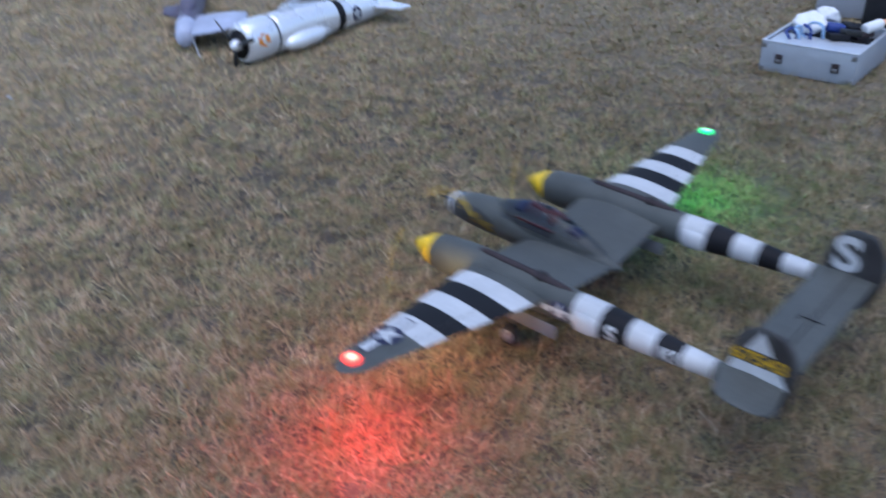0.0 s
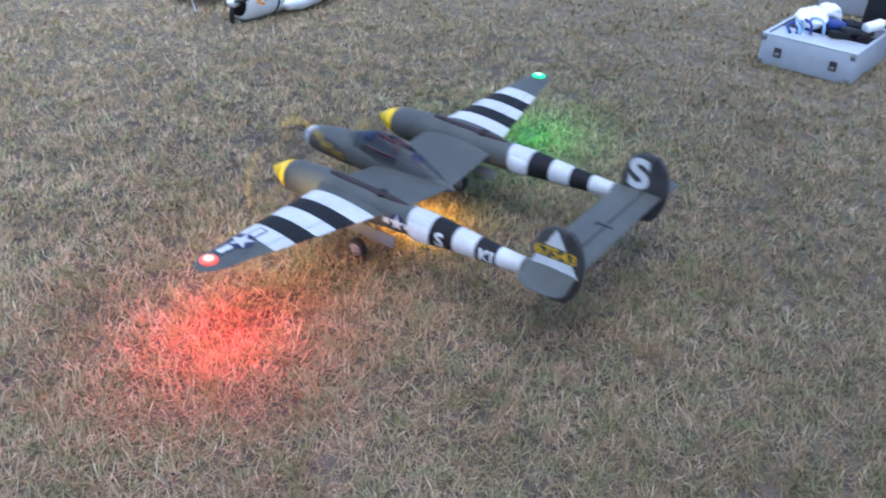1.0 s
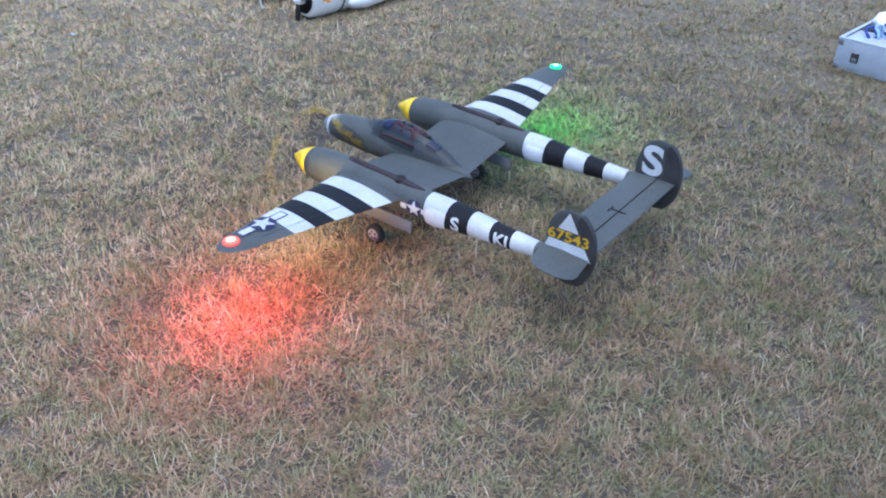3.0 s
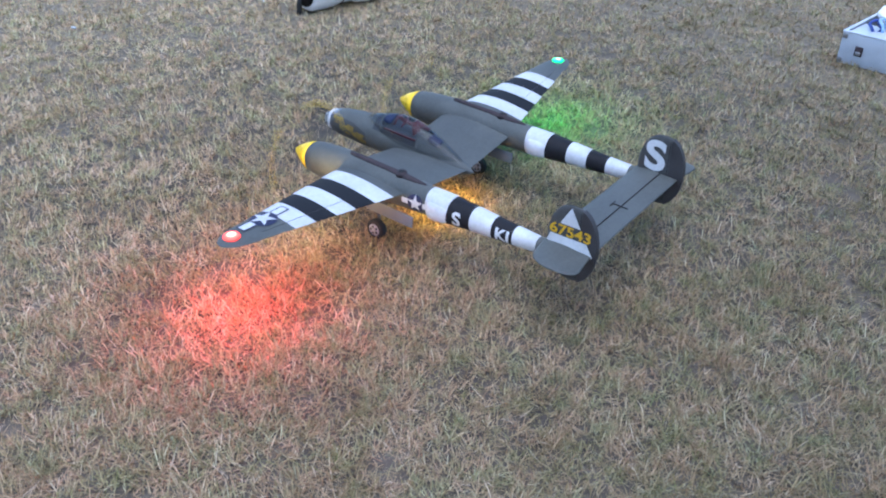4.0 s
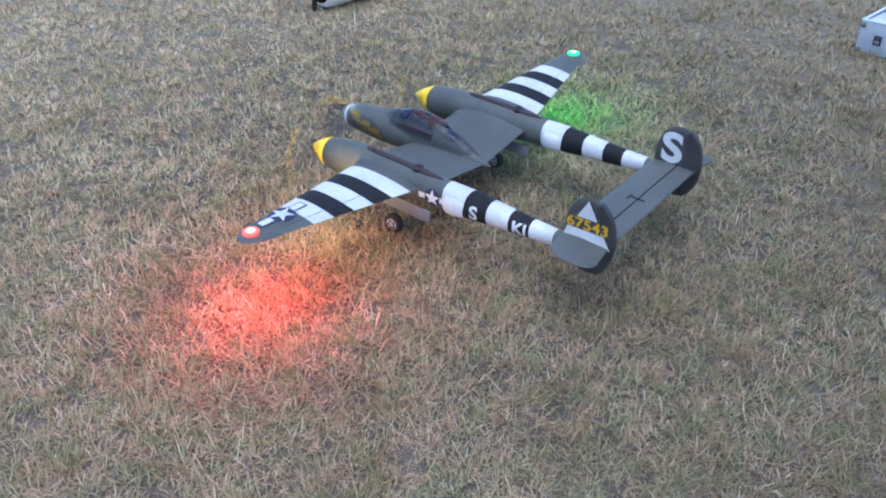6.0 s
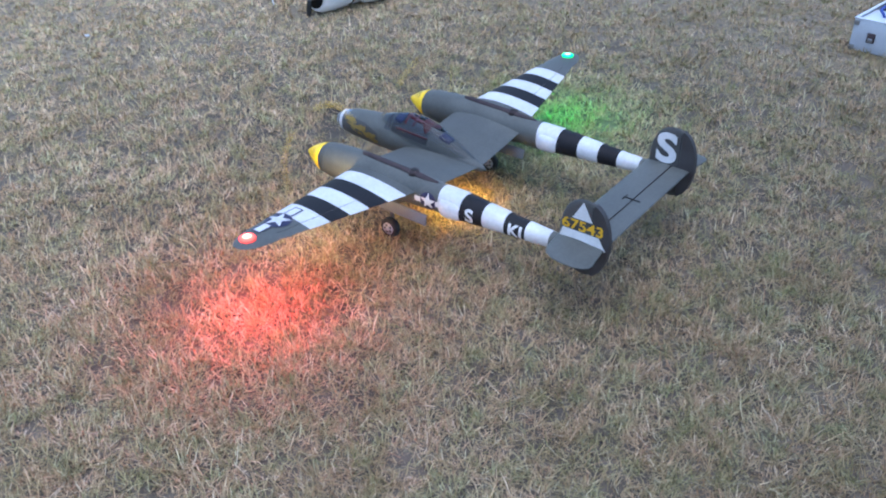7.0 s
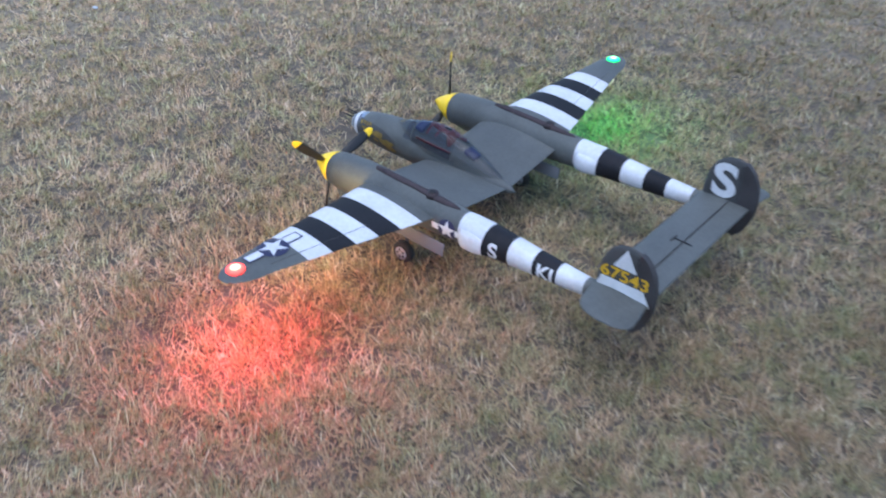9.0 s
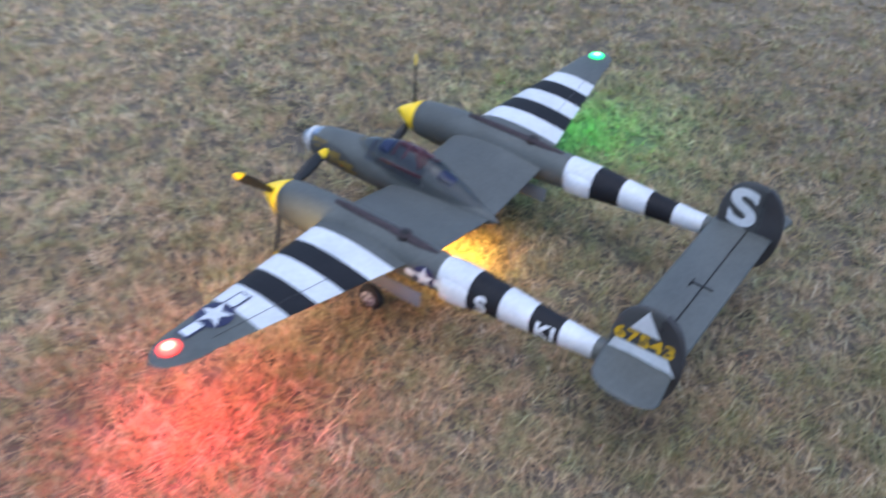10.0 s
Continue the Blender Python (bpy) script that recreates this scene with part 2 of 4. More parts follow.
def grass_material():
    m = bpy.data.materials.new("dry_grass_blades")
    m.use_nodes = True
    n, l = m.node_tree.nodes, m.node_tree.links
    p = n["Principled BSDF"]
    geo = n.new("ShaderNodeNewGeometry")
    ramp = n.new("ShaderNodeValToRGB")
    cols = ((0.0, (0.20, 0.158, 0.11)), (0.14, (0.30, 0.24, 0.165)), (0.34, (0.42, 0.345, 0.235)), (0.52, (0.38, 0.315, 0.235)),
            (0.66, (0.56, 0.465, 0.335)), (0.78, (0.33, 0.225, 0.168)), (0.87, (0.24, 0.235, 0.125)), (0.92, (0.48, 0.43, 0.35)), (1.0, (0.68, 0.60, 0.47)))
    e = ramp.color_ramp.elements
    e[0].position, e[0].color = cols[0][0], (*cols[0][1], 1)
    e[1].position, e[1].color = cols[-1][0], (*cols[-1][1], 1)
    for pos, c in cols[1:-1]:
        k = e.new(pos)
        k.color = (*c, 1)
    l.new(geo.outputs["Random Per Island"], ramp.inputs[0])
    tc, no = n.new("ShaderNodeTexCoord"), n.new("ShaderNodeTexNoise")
    no.inputs["Scale"].default_value, no.inputs["Detail"].default_value = 3.0, 4.0
    l.new(tc.outputs["Object"], no.inputs["Vector"])
    patch = n.new("ShaderNodeValToRGB")
    patch.color_ramp.elements[0].position, patch.color_ramp.elements[0].color = 0.32, (0.74, 0.72, 0.68, 1)
    patch.color_ramp.elements[1].position, patch.color_ramp.elements[1].color = 0.7, (1.1, 1.1, 1.12, 1)
    l.new(no.outputs[0], patch.inputs[0])
    mul = n.new("ShaderNodeMix")
    mul.data_type, mul.blend_type = "RGBA", "MULTIPLY"
    mul.inputs["Factor"].default_value = 1.0
    l.new(ramp.outputs[0], mul.inputs["A"])
    l.new(patch.outputs[0], mul.inputs["B"])
    hue, tone = n.new("ShaderNodeTexNoise"), n.new("ShaderNodeValToRGB")
    hue.inputs["Scale"].default_value, hue.inputs["Detail"].default_value = 16.0, 4.0
    l.new(tc.outputs["Object"], hue.inputs["Vector"])
    tone.color_ramp.elements[0].position, tone.color_ramp.elements[0].color = 0.36, (0.79, 0.88, 0.72, 1)
    tone.color_ramp.elements[1].position, tone.color_ramp.elements[1].color = 0.6, (1.13, 1.03, 0.99, 1)
    l.new(hue.outputs[0], tone.inputs[0])
    mul2 = n.new("ShaderNodeMix")
    mul2.data_type, mul2.blend_type = "RGBA", "MULTIPLY"
    mul2.inputs["Factor"].default_value = 1.0
    l.new(mul.outputs["Result"], mul2.inputs["A"])
    l.new(tone.outputs[0], mul2.inputs["B"])
    # paler towards one side of the field, darker towards the other
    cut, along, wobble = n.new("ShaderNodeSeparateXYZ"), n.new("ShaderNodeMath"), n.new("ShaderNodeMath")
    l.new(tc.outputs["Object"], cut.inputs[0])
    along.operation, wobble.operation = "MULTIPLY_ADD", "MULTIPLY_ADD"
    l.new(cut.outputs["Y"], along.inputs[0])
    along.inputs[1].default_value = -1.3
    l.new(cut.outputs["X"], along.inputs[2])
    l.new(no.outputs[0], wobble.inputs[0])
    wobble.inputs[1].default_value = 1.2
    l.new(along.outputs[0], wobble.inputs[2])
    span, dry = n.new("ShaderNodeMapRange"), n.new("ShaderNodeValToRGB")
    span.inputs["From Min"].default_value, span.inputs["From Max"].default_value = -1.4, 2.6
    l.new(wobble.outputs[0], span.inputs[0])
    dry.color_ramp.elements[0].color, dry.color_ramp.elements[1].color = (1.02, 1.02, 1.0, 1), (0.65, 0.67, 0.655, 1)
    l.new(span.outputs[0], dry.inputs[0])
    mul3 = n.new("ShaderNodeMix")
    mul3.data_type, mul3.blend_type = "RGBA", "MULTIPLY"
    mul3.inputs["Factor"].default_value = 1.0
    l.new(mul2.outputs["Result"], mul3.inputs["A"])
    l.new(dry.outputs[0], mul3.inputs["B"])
    # light painted into the colour: blades get brighter with distance over the field
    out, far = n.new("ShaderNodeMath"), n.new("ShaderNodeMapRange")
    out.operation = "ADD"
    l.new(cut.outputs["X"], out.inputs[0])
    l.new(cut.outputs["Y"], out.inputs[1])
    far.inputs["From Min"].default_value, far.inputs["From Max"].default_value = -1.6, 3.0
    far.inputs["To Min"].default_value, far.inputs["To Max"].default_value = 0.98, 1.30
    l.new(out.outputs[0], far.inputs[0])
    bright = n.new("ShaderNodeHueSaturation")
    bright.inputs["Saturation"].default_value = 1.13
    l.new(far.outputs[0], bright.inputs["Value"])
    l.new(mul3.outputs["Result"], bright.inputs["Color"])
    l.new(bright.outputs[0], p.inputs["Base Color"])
    p.inputs["Roughness"].default_value = 0.75
    p.inputs["Specular IOR Level"].default_value = 0.2
    return m


def build_grass(tufts=70000, each=13):
    """Short, dry, matted tufts; each blade is a bent strip, coarser away from where the camera stands, thinning out across the field."""
    rng = np.random.default_rng(4)
    p = rng.uniform((-3.4, -3.6), (6.6, 7.6), (tufts * 12, 2))
    dist = np.hypot(p[:, 0] + 1.8, p[:, 1] + 1.4)
    edge = np.maximum(np.abs(p[:, 0] - 1.5) / 4.6, np.abs(p[:, 1] - 1.6) / 5.2)
    keep = np.minimum(1, (1.8 / dist) ** 1.3) * np.clip((1.08 - edge) * 4, 0, 1) * np.where((p[:, 0] < -1.7) | (p[:, 1] < -2.4), 0.45, 1)
    p = p[rng.uniform(0, 1, len(p)) < keep][:tufts]
    m = len(p)
    size = rng.lognormal(0, 0.35, m)
    lay = rng.uniform(0, 2 * np.pi, m)
    p, size, lay = np.repeat(p, each, 0), np.repeat(size, each), np.repeat(lay, each)
    n = len(p)
    dist = np.hypot(p[:, 0] + 1.8, p[:, 1] + 1.4)
    wide = np.maximum(1, dist / 2.2) ** 0.5
    off = rng.normal(0, 0.011, (n, 2)) * (size * wide ** 0.5)[:, None]
    p = p + off
    az = np.arctan2(off[:, 1], off[:, 0]) + rng.normal(0, 0.9, n)
    az = np.where(rng.uniform(0, 1, n) < 0.35, lay + rng.normal(0, 0.4, n), az)
    z0 = GROUND - 0.004 + rng.uniform(-0.001, 0.003, n)
    length = rng.uniform(0.012, 0.042, n) * np.clip(size, 0.6, 1.5)
    width = rng.uniform(0.0005, 0.0015, n) * wide
    lean = np.clip(rng.normal(1.02, 0.36, n), 0.15, 1.52)
    bend = rng.uniform(-0.5, 0.9, n)
    side = np.stack([-np.sin(az), np.cos(az), np.zeros(n)], 1) * width[:, None]
    base = np.column_stack([p, z0])
    d1 = np.stack([np.cos(az) * np.sin(lean), np.sin(az) * np.sin(lean), np.cos(lean)], 1)
    l2 = np.minimum(lean + bend, 1.75)
    d2 = np.stack([np.cos(az) * np.sin(l2), np.sin(az) * np.sin(l2), np.cos(l2)], 1)
    mid = base + d1 * (length * 0.55)[:, None]
    tip = mid + d2 * (length * 0.45)[:, None]
    v = np.stack([base - side, base + side, mid + side * 0.85, mid - side * 0.85, tip], 1).reshape(-1, 3)
    k = np.arange(n)[:, None] * 5
    loops = np.concatenate([k + [0, 1, 2, 3], k + [3, 2, 4]], 1).ravel()
    me = bpy.data.meshes.new("grass")
    me.vertices.add(len(v))
    me.vertices.foreach_set("co", v.ravel())
    me.loops.add(len(loops))
    me.loops.foreach_set("vertex_index", loops.astype(np.int32))
    me.polygons.add(2 * n)
    starts = (np.arange(n)[:, None] * 7 + [0, 4]).ravel()
    me.polygons.foreach_set("loop_start", starts.astype(np.int32))
    me.update(calc_edges=True)
    me.validate()
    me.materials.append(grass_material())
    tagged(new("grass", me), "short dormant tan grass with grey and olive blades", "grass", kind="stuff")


build_ground()
build_grass()

# ---- the twin-boom model aeroplane; its nose points to +y ----
BOOM_X = 0.246


def le(x):
    x = abs(x)
    y = 0.112 if x < BOOM_X else 0.112 - (x - BOOM_X) / 0.494 * 0.064
    return y if x < 0.70 else 0.003 + (0.053 - 0.003) * math.sqrt(max(0.0, 1 - ((x - 0.70) / 0.1) ** 2))


def te(x):
    x = abs(x)
    y = -0.15 if x < 0.2 else -0.14 + (x - BOOM_X) * 0.205
    return y if x < 0.70 else 0.003 + (-0.047 - 0.003) * math.sqrt(max(0.0, 1 - ((x - 0.70) / 0.1) ** 2))


def wing_z(x):
    x = abs(x)
    return 0.154 + x / BOOM_X * 0.034 if x < BOOM_X else 0.188 + (x - BOOM_X) * 0.075


def foil(f):
    f = min(max(f, 0.0), 1.0)
    return 2.5 * (0.2969 * math.sqrt(f) - 0.126 * f - 0.3516 * f * f + 0.2843 * f ** 3 - 0.1036 * f ** 4) * 2


def wing_rise(x, f):
    """Height of the thick, cambered upper surface above the chord line."""
    c = le(x) - te(x)
    return c * (0.100 + 0.052 * min(1.0, abs(x) / BOOM_X) + 0.035 * max(0.0, abs(x) - 0.4)) * (0.86 * foil(f) + 0.56 * f * (1 - f))


def wing_top(x, y, lift=0.0):
    return wing_z(x) + wing_rise(x, (le(x) - y) / (le(x) - te(x))) + lift


def wing_ring(x, n=17):
    c = le(x) - te(x)
    top, low = [], []
    for i in range(n):
        f = (1 - math.cos(math.pi * i / (n - 1))) / 2
        y = le(x) - f * c
        top.append((x, y, wing_z(x) + wing_rise(x, f)))
        low.append((x, y, wing_z(x) - c * 0.05 * foil(f)))
    return top + low[-2:0:-1]


STRIPES = (0.315, 0.3755, 0.436, 0.4965, 0.557, 0.6175)


def outer_wing(side, parent):
    xs = [BOOM_X, 0.28] + list(STRIPES) + [0.66, 0.70, 0.735, 0.765, 0.785, 0.795, 0.799]
    slots = []
    for a, b in zip(xs, xs[1:]):
        m = (a + b) / 2
        slots.append(0 if not STRIPES[0] < m < STRIPES[-1] else (1, 2, 1, 2, 1)[int((m - STRIPES[0]) / 0.0605)])
    w = part("outer_wing", loft([wing_ring(side * x) for x in xs], slots), [olive, white, black], parent, "tapered wing with black and white bands")
    # aileron gap
    bm = bmesh.new()
    for a, b in ((0.43, 0.56), (0.56, 0.69)):
        pts = [(side * x, te(x) + 0.24 * (le(x) - te(x))) for x in (a, b)]
        bm2 = [(side * x, y, wing_top(x, y, 0.0006)) for x, y in ((abs(pts[0][0]), pts[0][1]), (abs(pts[1][0]), pts[1][1]))]
        tube(bm, bm2[0], bm2[1], 0.0005, n=6)
    part("aileron_gap", bm, olive_dark, w)
    return w


def boom(side, parent):
    prof = ((0.242, .045, .046, .174), (0.21, .048, .050, .175), (0.14, .049, .053, .177), (0.06, .046, .053, .178), (-0.04, .043, .050, .177),
            (-0.13, .039, .046, .177), (-0.207, .036, .042, .177), (-0.214, .037, .042, .177), (-0.225, .039, .041, .177), (-0.283, .040, .039, .177),
            (-0.352, .034, .034, .176), (-0.418, .029, .030, .175), (-0.480, .025, .026, .174), (-0.548, .021, .022, .174), (-0.60, .015, .017, .178), (-0.66, .006, .010, .185))
    slots = [0] * 6 + [1, 1, 1, 2, 1, 2, 1, 0, 0]
    rings = [oval(side * BOOM_X, y, z, w, h, 28, 2.15) for y, w, h, z in prof]
    b = part("boom", loft(rings, slots), [olive, white, black], parent, "round engine boom, olive with black and white bands")
    bm = bmesh.new()
    rows = ((0.09, .006, .233), (0.06, .010, .2335), (0.0, .011, .231), (-0.05, .010, .229), (-0.10, .014, .2265), (-0.15, .012, .222), (-0.185, .004, .218))
    loft([oval(side * BOOM_X, y, max(z - 0.003, wing_top(BOOM_X, y) - 0.002) if y > -0.14 else z - 0.003, w * 0.9, 0.0085, 12) for y, w, z in rows], bm=bm)
    part("exhaust_shroud", bm, rust, b, "rust-brown exhaust trough")
    bm = bmesh.new()
    tube(bm, (side * BOOM_X, -0.098, .222), (side * BOOM_X, -0.098, .2345), .017, .014, 20)
    tube(bm, (side * BOOM_X, -0.098, .2345), (side * BOOM_X, -0.098, .2365), .009, .007, 16, slot=1)
    for dx in (-0.007, 0.007):
        for y0, y1 in ((0.075, 0.030), (0.034, -0.012), (-0.008, -0.080)):
            tube(bm, (side * BOOM_X + dx, y0, wing_top(BOOM_X, y0) + 0.0075), (side * BOOM_X + dx * 0.6, y1, max(0.2275, wing_top(BOOM_X, y1) + 0.006)), .0032, n=8, slot=1)
    part("turbo_disc", bm, [rust, rubber], b, "dark round turbocharger with exhaust pipes")
    bm = bmesh.new()
    loft([oval(side * BOOM_X, y, z, w, h, 16) for y, w, h, z in ((0.244, .026, .016, .142), (0.19, .032, .02, .138), (0.08, .03, .018, .136), (-0.02, .016, .01, .133))], bm=bm)
    part("chin_scoop", bm, olive, b)
    for q in (-1, 1):
        cx = side * BOOM_X + q * 0.031
        rows = ((-0.221, .010, .018), (-0.218, .0135, .0225), (-0.222, .0160, .0255), (-0.238, .0175, .027), (-0.262, .0165, .026), (-0.283, .012, .022), (-0.315, .002, .012))
        part("radiator", loft([oval(cx, y, 0.172, w, h, 20, 2.4) for y, w, h in rows], [2, 1, 1, 1, 1, 2]), [olive, white, black], b, "white radiator housing with a dark mouth")
    return b


def boom_side(side_out, y, v, lift=0.0012):
    """A point on the boom's flank nearest to -x: y along, v up."""
    prof = ((-0.13, .039, .046, .177), (-0.207, .036, .042, .177), (-0.225, .039, .041, .177), (-0.283, .040, .039, .177), (-0.352, .034, .034, .176), (-0.418, .029, .030, .175), (-0.480, .025, .026, .174), (-0.548, .021, .022, .174))
    ys = [-p[0] for p in prof]
    w, h, z = (float(np.interp(-y, ys, [p[i] for p in prof])) for i in (1, 2, 3))
    v = max(-0.95 * h, min(0.95 * h, h * math.sin(v / h)))
    return Vector((side_out * BOOM_X - (w + lift) * (1 - abs(v / h) ** 2.15) ** (1 / 2.15) - 0.0008, y, z + v))


def spinner_and_prop(side, parent):
    hub = new("propeller")
    hub.parent = parent
    hub.matrix_basis = pose(side * BOOM_X, 0.262, 0.174)
    tagged(hub, "yellow spinner with three black yellow-tipped blades")
    prof = ((-0.020, .0455), (-0.010, .0440), (0.008, .0365), (0.026, .027), (0.044, .0165), (0.056, .0085), (0.062, .0025))
    part("spinner", loft([oval(0, y, 0, r, r, 24) for y, r in prof]), yellow, hub, "glossy yellow spinner cone")
    for k in range(3):
        rings = []
        for f, w, th in ((0.03, .007, .005), (0.055, .011, .004), (0.090, .0145, .003), (0.122, .0145, .0022), (0.143, .0125, .002), (0.160, .009, .0015), (0.168, .003, .001)):
            tw = side * radians(58 - 190 * f)
            ring = []
            for q in range(10):
                a = 2 * math.pi * q / 10
                u, v = w * math.cos(a), th * math.sin(a)
                ring.append((u * math.cos(tw) - v * math.sin(tw), u * math.sin(tw) + v * math.cos(tw), f))
            rings.append(ring)
        part("blade", loft(rings, [0, 0, 0, 0, 1, 1]), [prop_black, yellow], hub, loc=pose(0, 0.008, 0, 0, 120 * k, 0))
    return hub


def pod_ring(y):
    prof = ((0.430, .012, .012, .163), (0.422, .023, .023, .164), (0.402, .032, .034, .165), (0.35, .041, .045, .168), (0.27, .047, .053, .170), (0.2, .049, .056, .171), (0.15, .049, .055, .169),
            (0.05, .046, .049, .163), (-0.05, .037, .038, .157), (-0.12, .022, .022, .152), (-0.152, .010, .010, .150), (-0.168, .002, .002, .149))
    ys = [-p[0] for p in prof]
    return tuple(float(np.interp(-y, ys, [p[i] for p in prof])) for i in (1, 2, 3))


def build_pod(parent):
    ys = [0.430, 0.422, 0.402, 0.388, 0.384, 0.366, 0.35, 0.31, 0.25, 0.2, 0.15, 0.1, 0.05, 0, -0.05, -0.09, -0.12, -0.152, -0.168]
    slots = [1, 1, 3, 2, 1] + [0] * 13
    pod = part("pod", loft([oval(0, y, pod_ring(y)[2], pod_ring(y)[0], pod_ring(y)[1], 28, 2.1) for y in ys], slots), [olive, chrome, black, white], parent, "olive crew pod with a pale metal nose")
    for x, z in ((-.014, .180), (-.004, .186), (.006, .186), (.015, .180), (0, .172)):
        part("gun_barrel", tube(bmesh.new(), (x, .41, z), (x, .462, z), .0022, .0018, 8), black, pod)
    # canopy
    bm = bmesh.new()
    rows = ((0.235, .014, .010, .217), (0.205, .030, .026, .212), (0.165, .041, .046, .201), (0.11, .046, .064, .196), (0.06, .045, .063, .194), (0.0, .040, .051, .187), (-0.06, .031, .034, .173), (-0.11, .018, .021, .159), (-0.145, .008, .009, .152), (-0.17, .002, .002, .148))
    loft([oval(0, y, z, w, h, 24) for y, w, h, z in rows], bm=bm)
    can = part("canopy", bm, glass, parent, "dark tinted bubble canopy")
    can.visible_shadow = False
    for y in (0.165, 0.02):
        w, h, z = (float(np.interp(-y, [-r[0] for r in rows], [r[i] for r in rows])) for i in (1, 2, 3))
        pts = [(w * 1.01 * math.cos(a), y, z + h * 1.01 * math.sin(a)) for a in [math.pi * k / 12 for k in range(13)]]
        part("canopy_frame", sweep(pts, .0011, 6), olive, can)
    # dark well sunk under the glass, following the pod's back
    bm = bmesh.new()
    rows = [[bm.verts.new((pod_ring(y)[0] * 1.03 * math.cos(a), y, pod_ring(y)[2] + pod_ring(y)[1] * 1.03 * math.sin(a))) for a in [radians(34 + 14 * k) for k in range(9)]] for y in (0.195, 0.17, 0.14, 0.11, 0.08, 0.05, 0.03)]
    for a, b in zip(rows, rows[1:]):
        for k in range(8):
            bm.faces.new((a[k], a[k + 1], b[k + 1], b[k]))
    part("cockpit_well", bm, cockpit_dark, pod, "dark cockpit well")
    part("seat_back", box(bmesh.new(), (0.030, 0.008, 0.040), pose(0, 0.052, 0.230, -12), 0.004), cockpit_red, pod, "dull red seat back")
    part("instrument_hood", box(bmesh.new(), (0.044, 0.030, 0.014), pose(0, 0.150, 0.232, 14), 0.006), cockpit_blue, pod, "dark blue instrument hood")
    for x in (-0.031, 0.031):
        part("side_rail", tube(bmesh.new(), (x, 0.150, 0.214), (x * 0.95, 0.030, 0.207), 0.0030, n=8), cockpit_red, pod, "dull red cockpit rail")
    for y, z in ((0.118, 0.236), (0.088, 0.236)):
        part("cross_rail", tube(bmesh.new(), (-0.022, y, z - 0.004), (0.020, y + 0.010, z), 0.0030, n=8), cockpit_red, pod)
    part("radio_block", box(bmesh.new(), (0.026, 0.042, 0.014), pose(0, -0.022, 0.208, 16), 0.005), cockpit_blue, pod, "blue-grey block behind the seat")
    return pod


def pod_side(y, v, lift=0.001):
    w, h, z = pod_ring(y)
    a = v / h
    return Vector((-(w + lift) * math.cos(a), y, z + (h + lift) * math.sin(a)))


def fin_outline(n=48):
    return [(-0.639 + 0.070 * math.copysign(abs(math.cos(a)) ** 0.9, math.cos(a)), 0.213 + 0.106 * math.copysign(abs(math.sin(a)) ** 0.93, math.sin(a))) for a in [2 * math.pi * k / n for k in range(n)]]


def build_fin(side, parent):
    f = part("fin", plate(fin_outline(), 0.014, "x"), olive_dark, parent, "oval dark olive tail fin", loc=pose(side * BOOM_X, 0, 0))
    back = [(y, z) for y, z in fin_outline(96) if y < -0.664]
    back.sort(key=lambda p: math.atan2(p[1] - 0.213, p[0] + 0.664))
    part("rudder", loft([[(w, y * 1.002 + 0.0013, z) for y, z in back] for w in (-0.0073, 0.0073)]), rudder_paint, f, "darker brown-black rudder", smooth=False)
    for s in (-1, 1):
        part("rudder_gap", tube(bmesh.new(), (s * 0.0066, -0.660, 0.125), (s * 0.0066, -0.660, 0.306), 0.0010, n=6), black, f)
    return f


def build_tail(parent):
    def ring(x):
        a = abs(x)
        k = 1.0 if a < 0.315 else max(0.02, 1 - ((a - 0.315) / 0.044) ** 3) ** 0.5
        mid, half = -0.630 - 0.022 * max(0.0, (a - 0.28) / 0.08), 0.066 * k
        out = []
        for i in range(16):
            t = 2 * math.pi * i / 16
            out.append((x, mid + half * math.cos(t), 0.200 + 0.0065 * k * math.sin(t) * (1 if math.cos(t) > 0 else 0.6)))
        return out
    xs = [-0.3575, -0.352, -0.342, -0.328, -0.315, -0.246, 0, 0.246, 0.315, 0.328, 0.342, 0.352, 0.3575]
    s = part("tailplane", loft([ring(x) for x in xs]), olive, parent, "flat olive tailplane joining both booms")
    part("hinge_line", tube(bmesh.new(), (-0.236, -0.643, 0.2058), (0.236, -0.643, 0.2058), 0.0016, n=6), black, s)
    bm = tube(bmesh.new(), (0, -0.62, 0.2075), (0, -0.664, 0.2062), 0.0016, n=6)
    tube(bm, (-0.014, -0.62, 0.2075), (0.014, -0.62, 0.2075), 0.0016, n=6)
    part("mass_balance", bm, black, s)


def build_gear(side, parent):
    x = side * BOOM_X
    leg = part("main_leg", tube(bmesh.new(), (x + side * -0.008, 0.0, 0.03), (x + side * -0.008, 0.015, 0.15), .0045, n=10), alloy, parent)
    wheel(pose(x + side * 0.010, -0.004, 0.019), parent, 0.0315)
    bm = box(bmesh.new(), (0.004, 0.17, 0.034), pose(x + side * 0.042, -0.085, 0.117, 1, side * -12, 0), 0.0015)
    part("gear_door", bm, grey_under, parent, "pale grey undercarriage door hanging open")
    bm = box(bmesh.new(), (0.004, 0.17, 0.034), pose(x - side * 0.042, -0.085, 0.117, 1, side * 12, 0), 0.0015)
    part("gear_door", bm, grey_under, parent, "pale grey undercarriage door hanging open")
    return leg


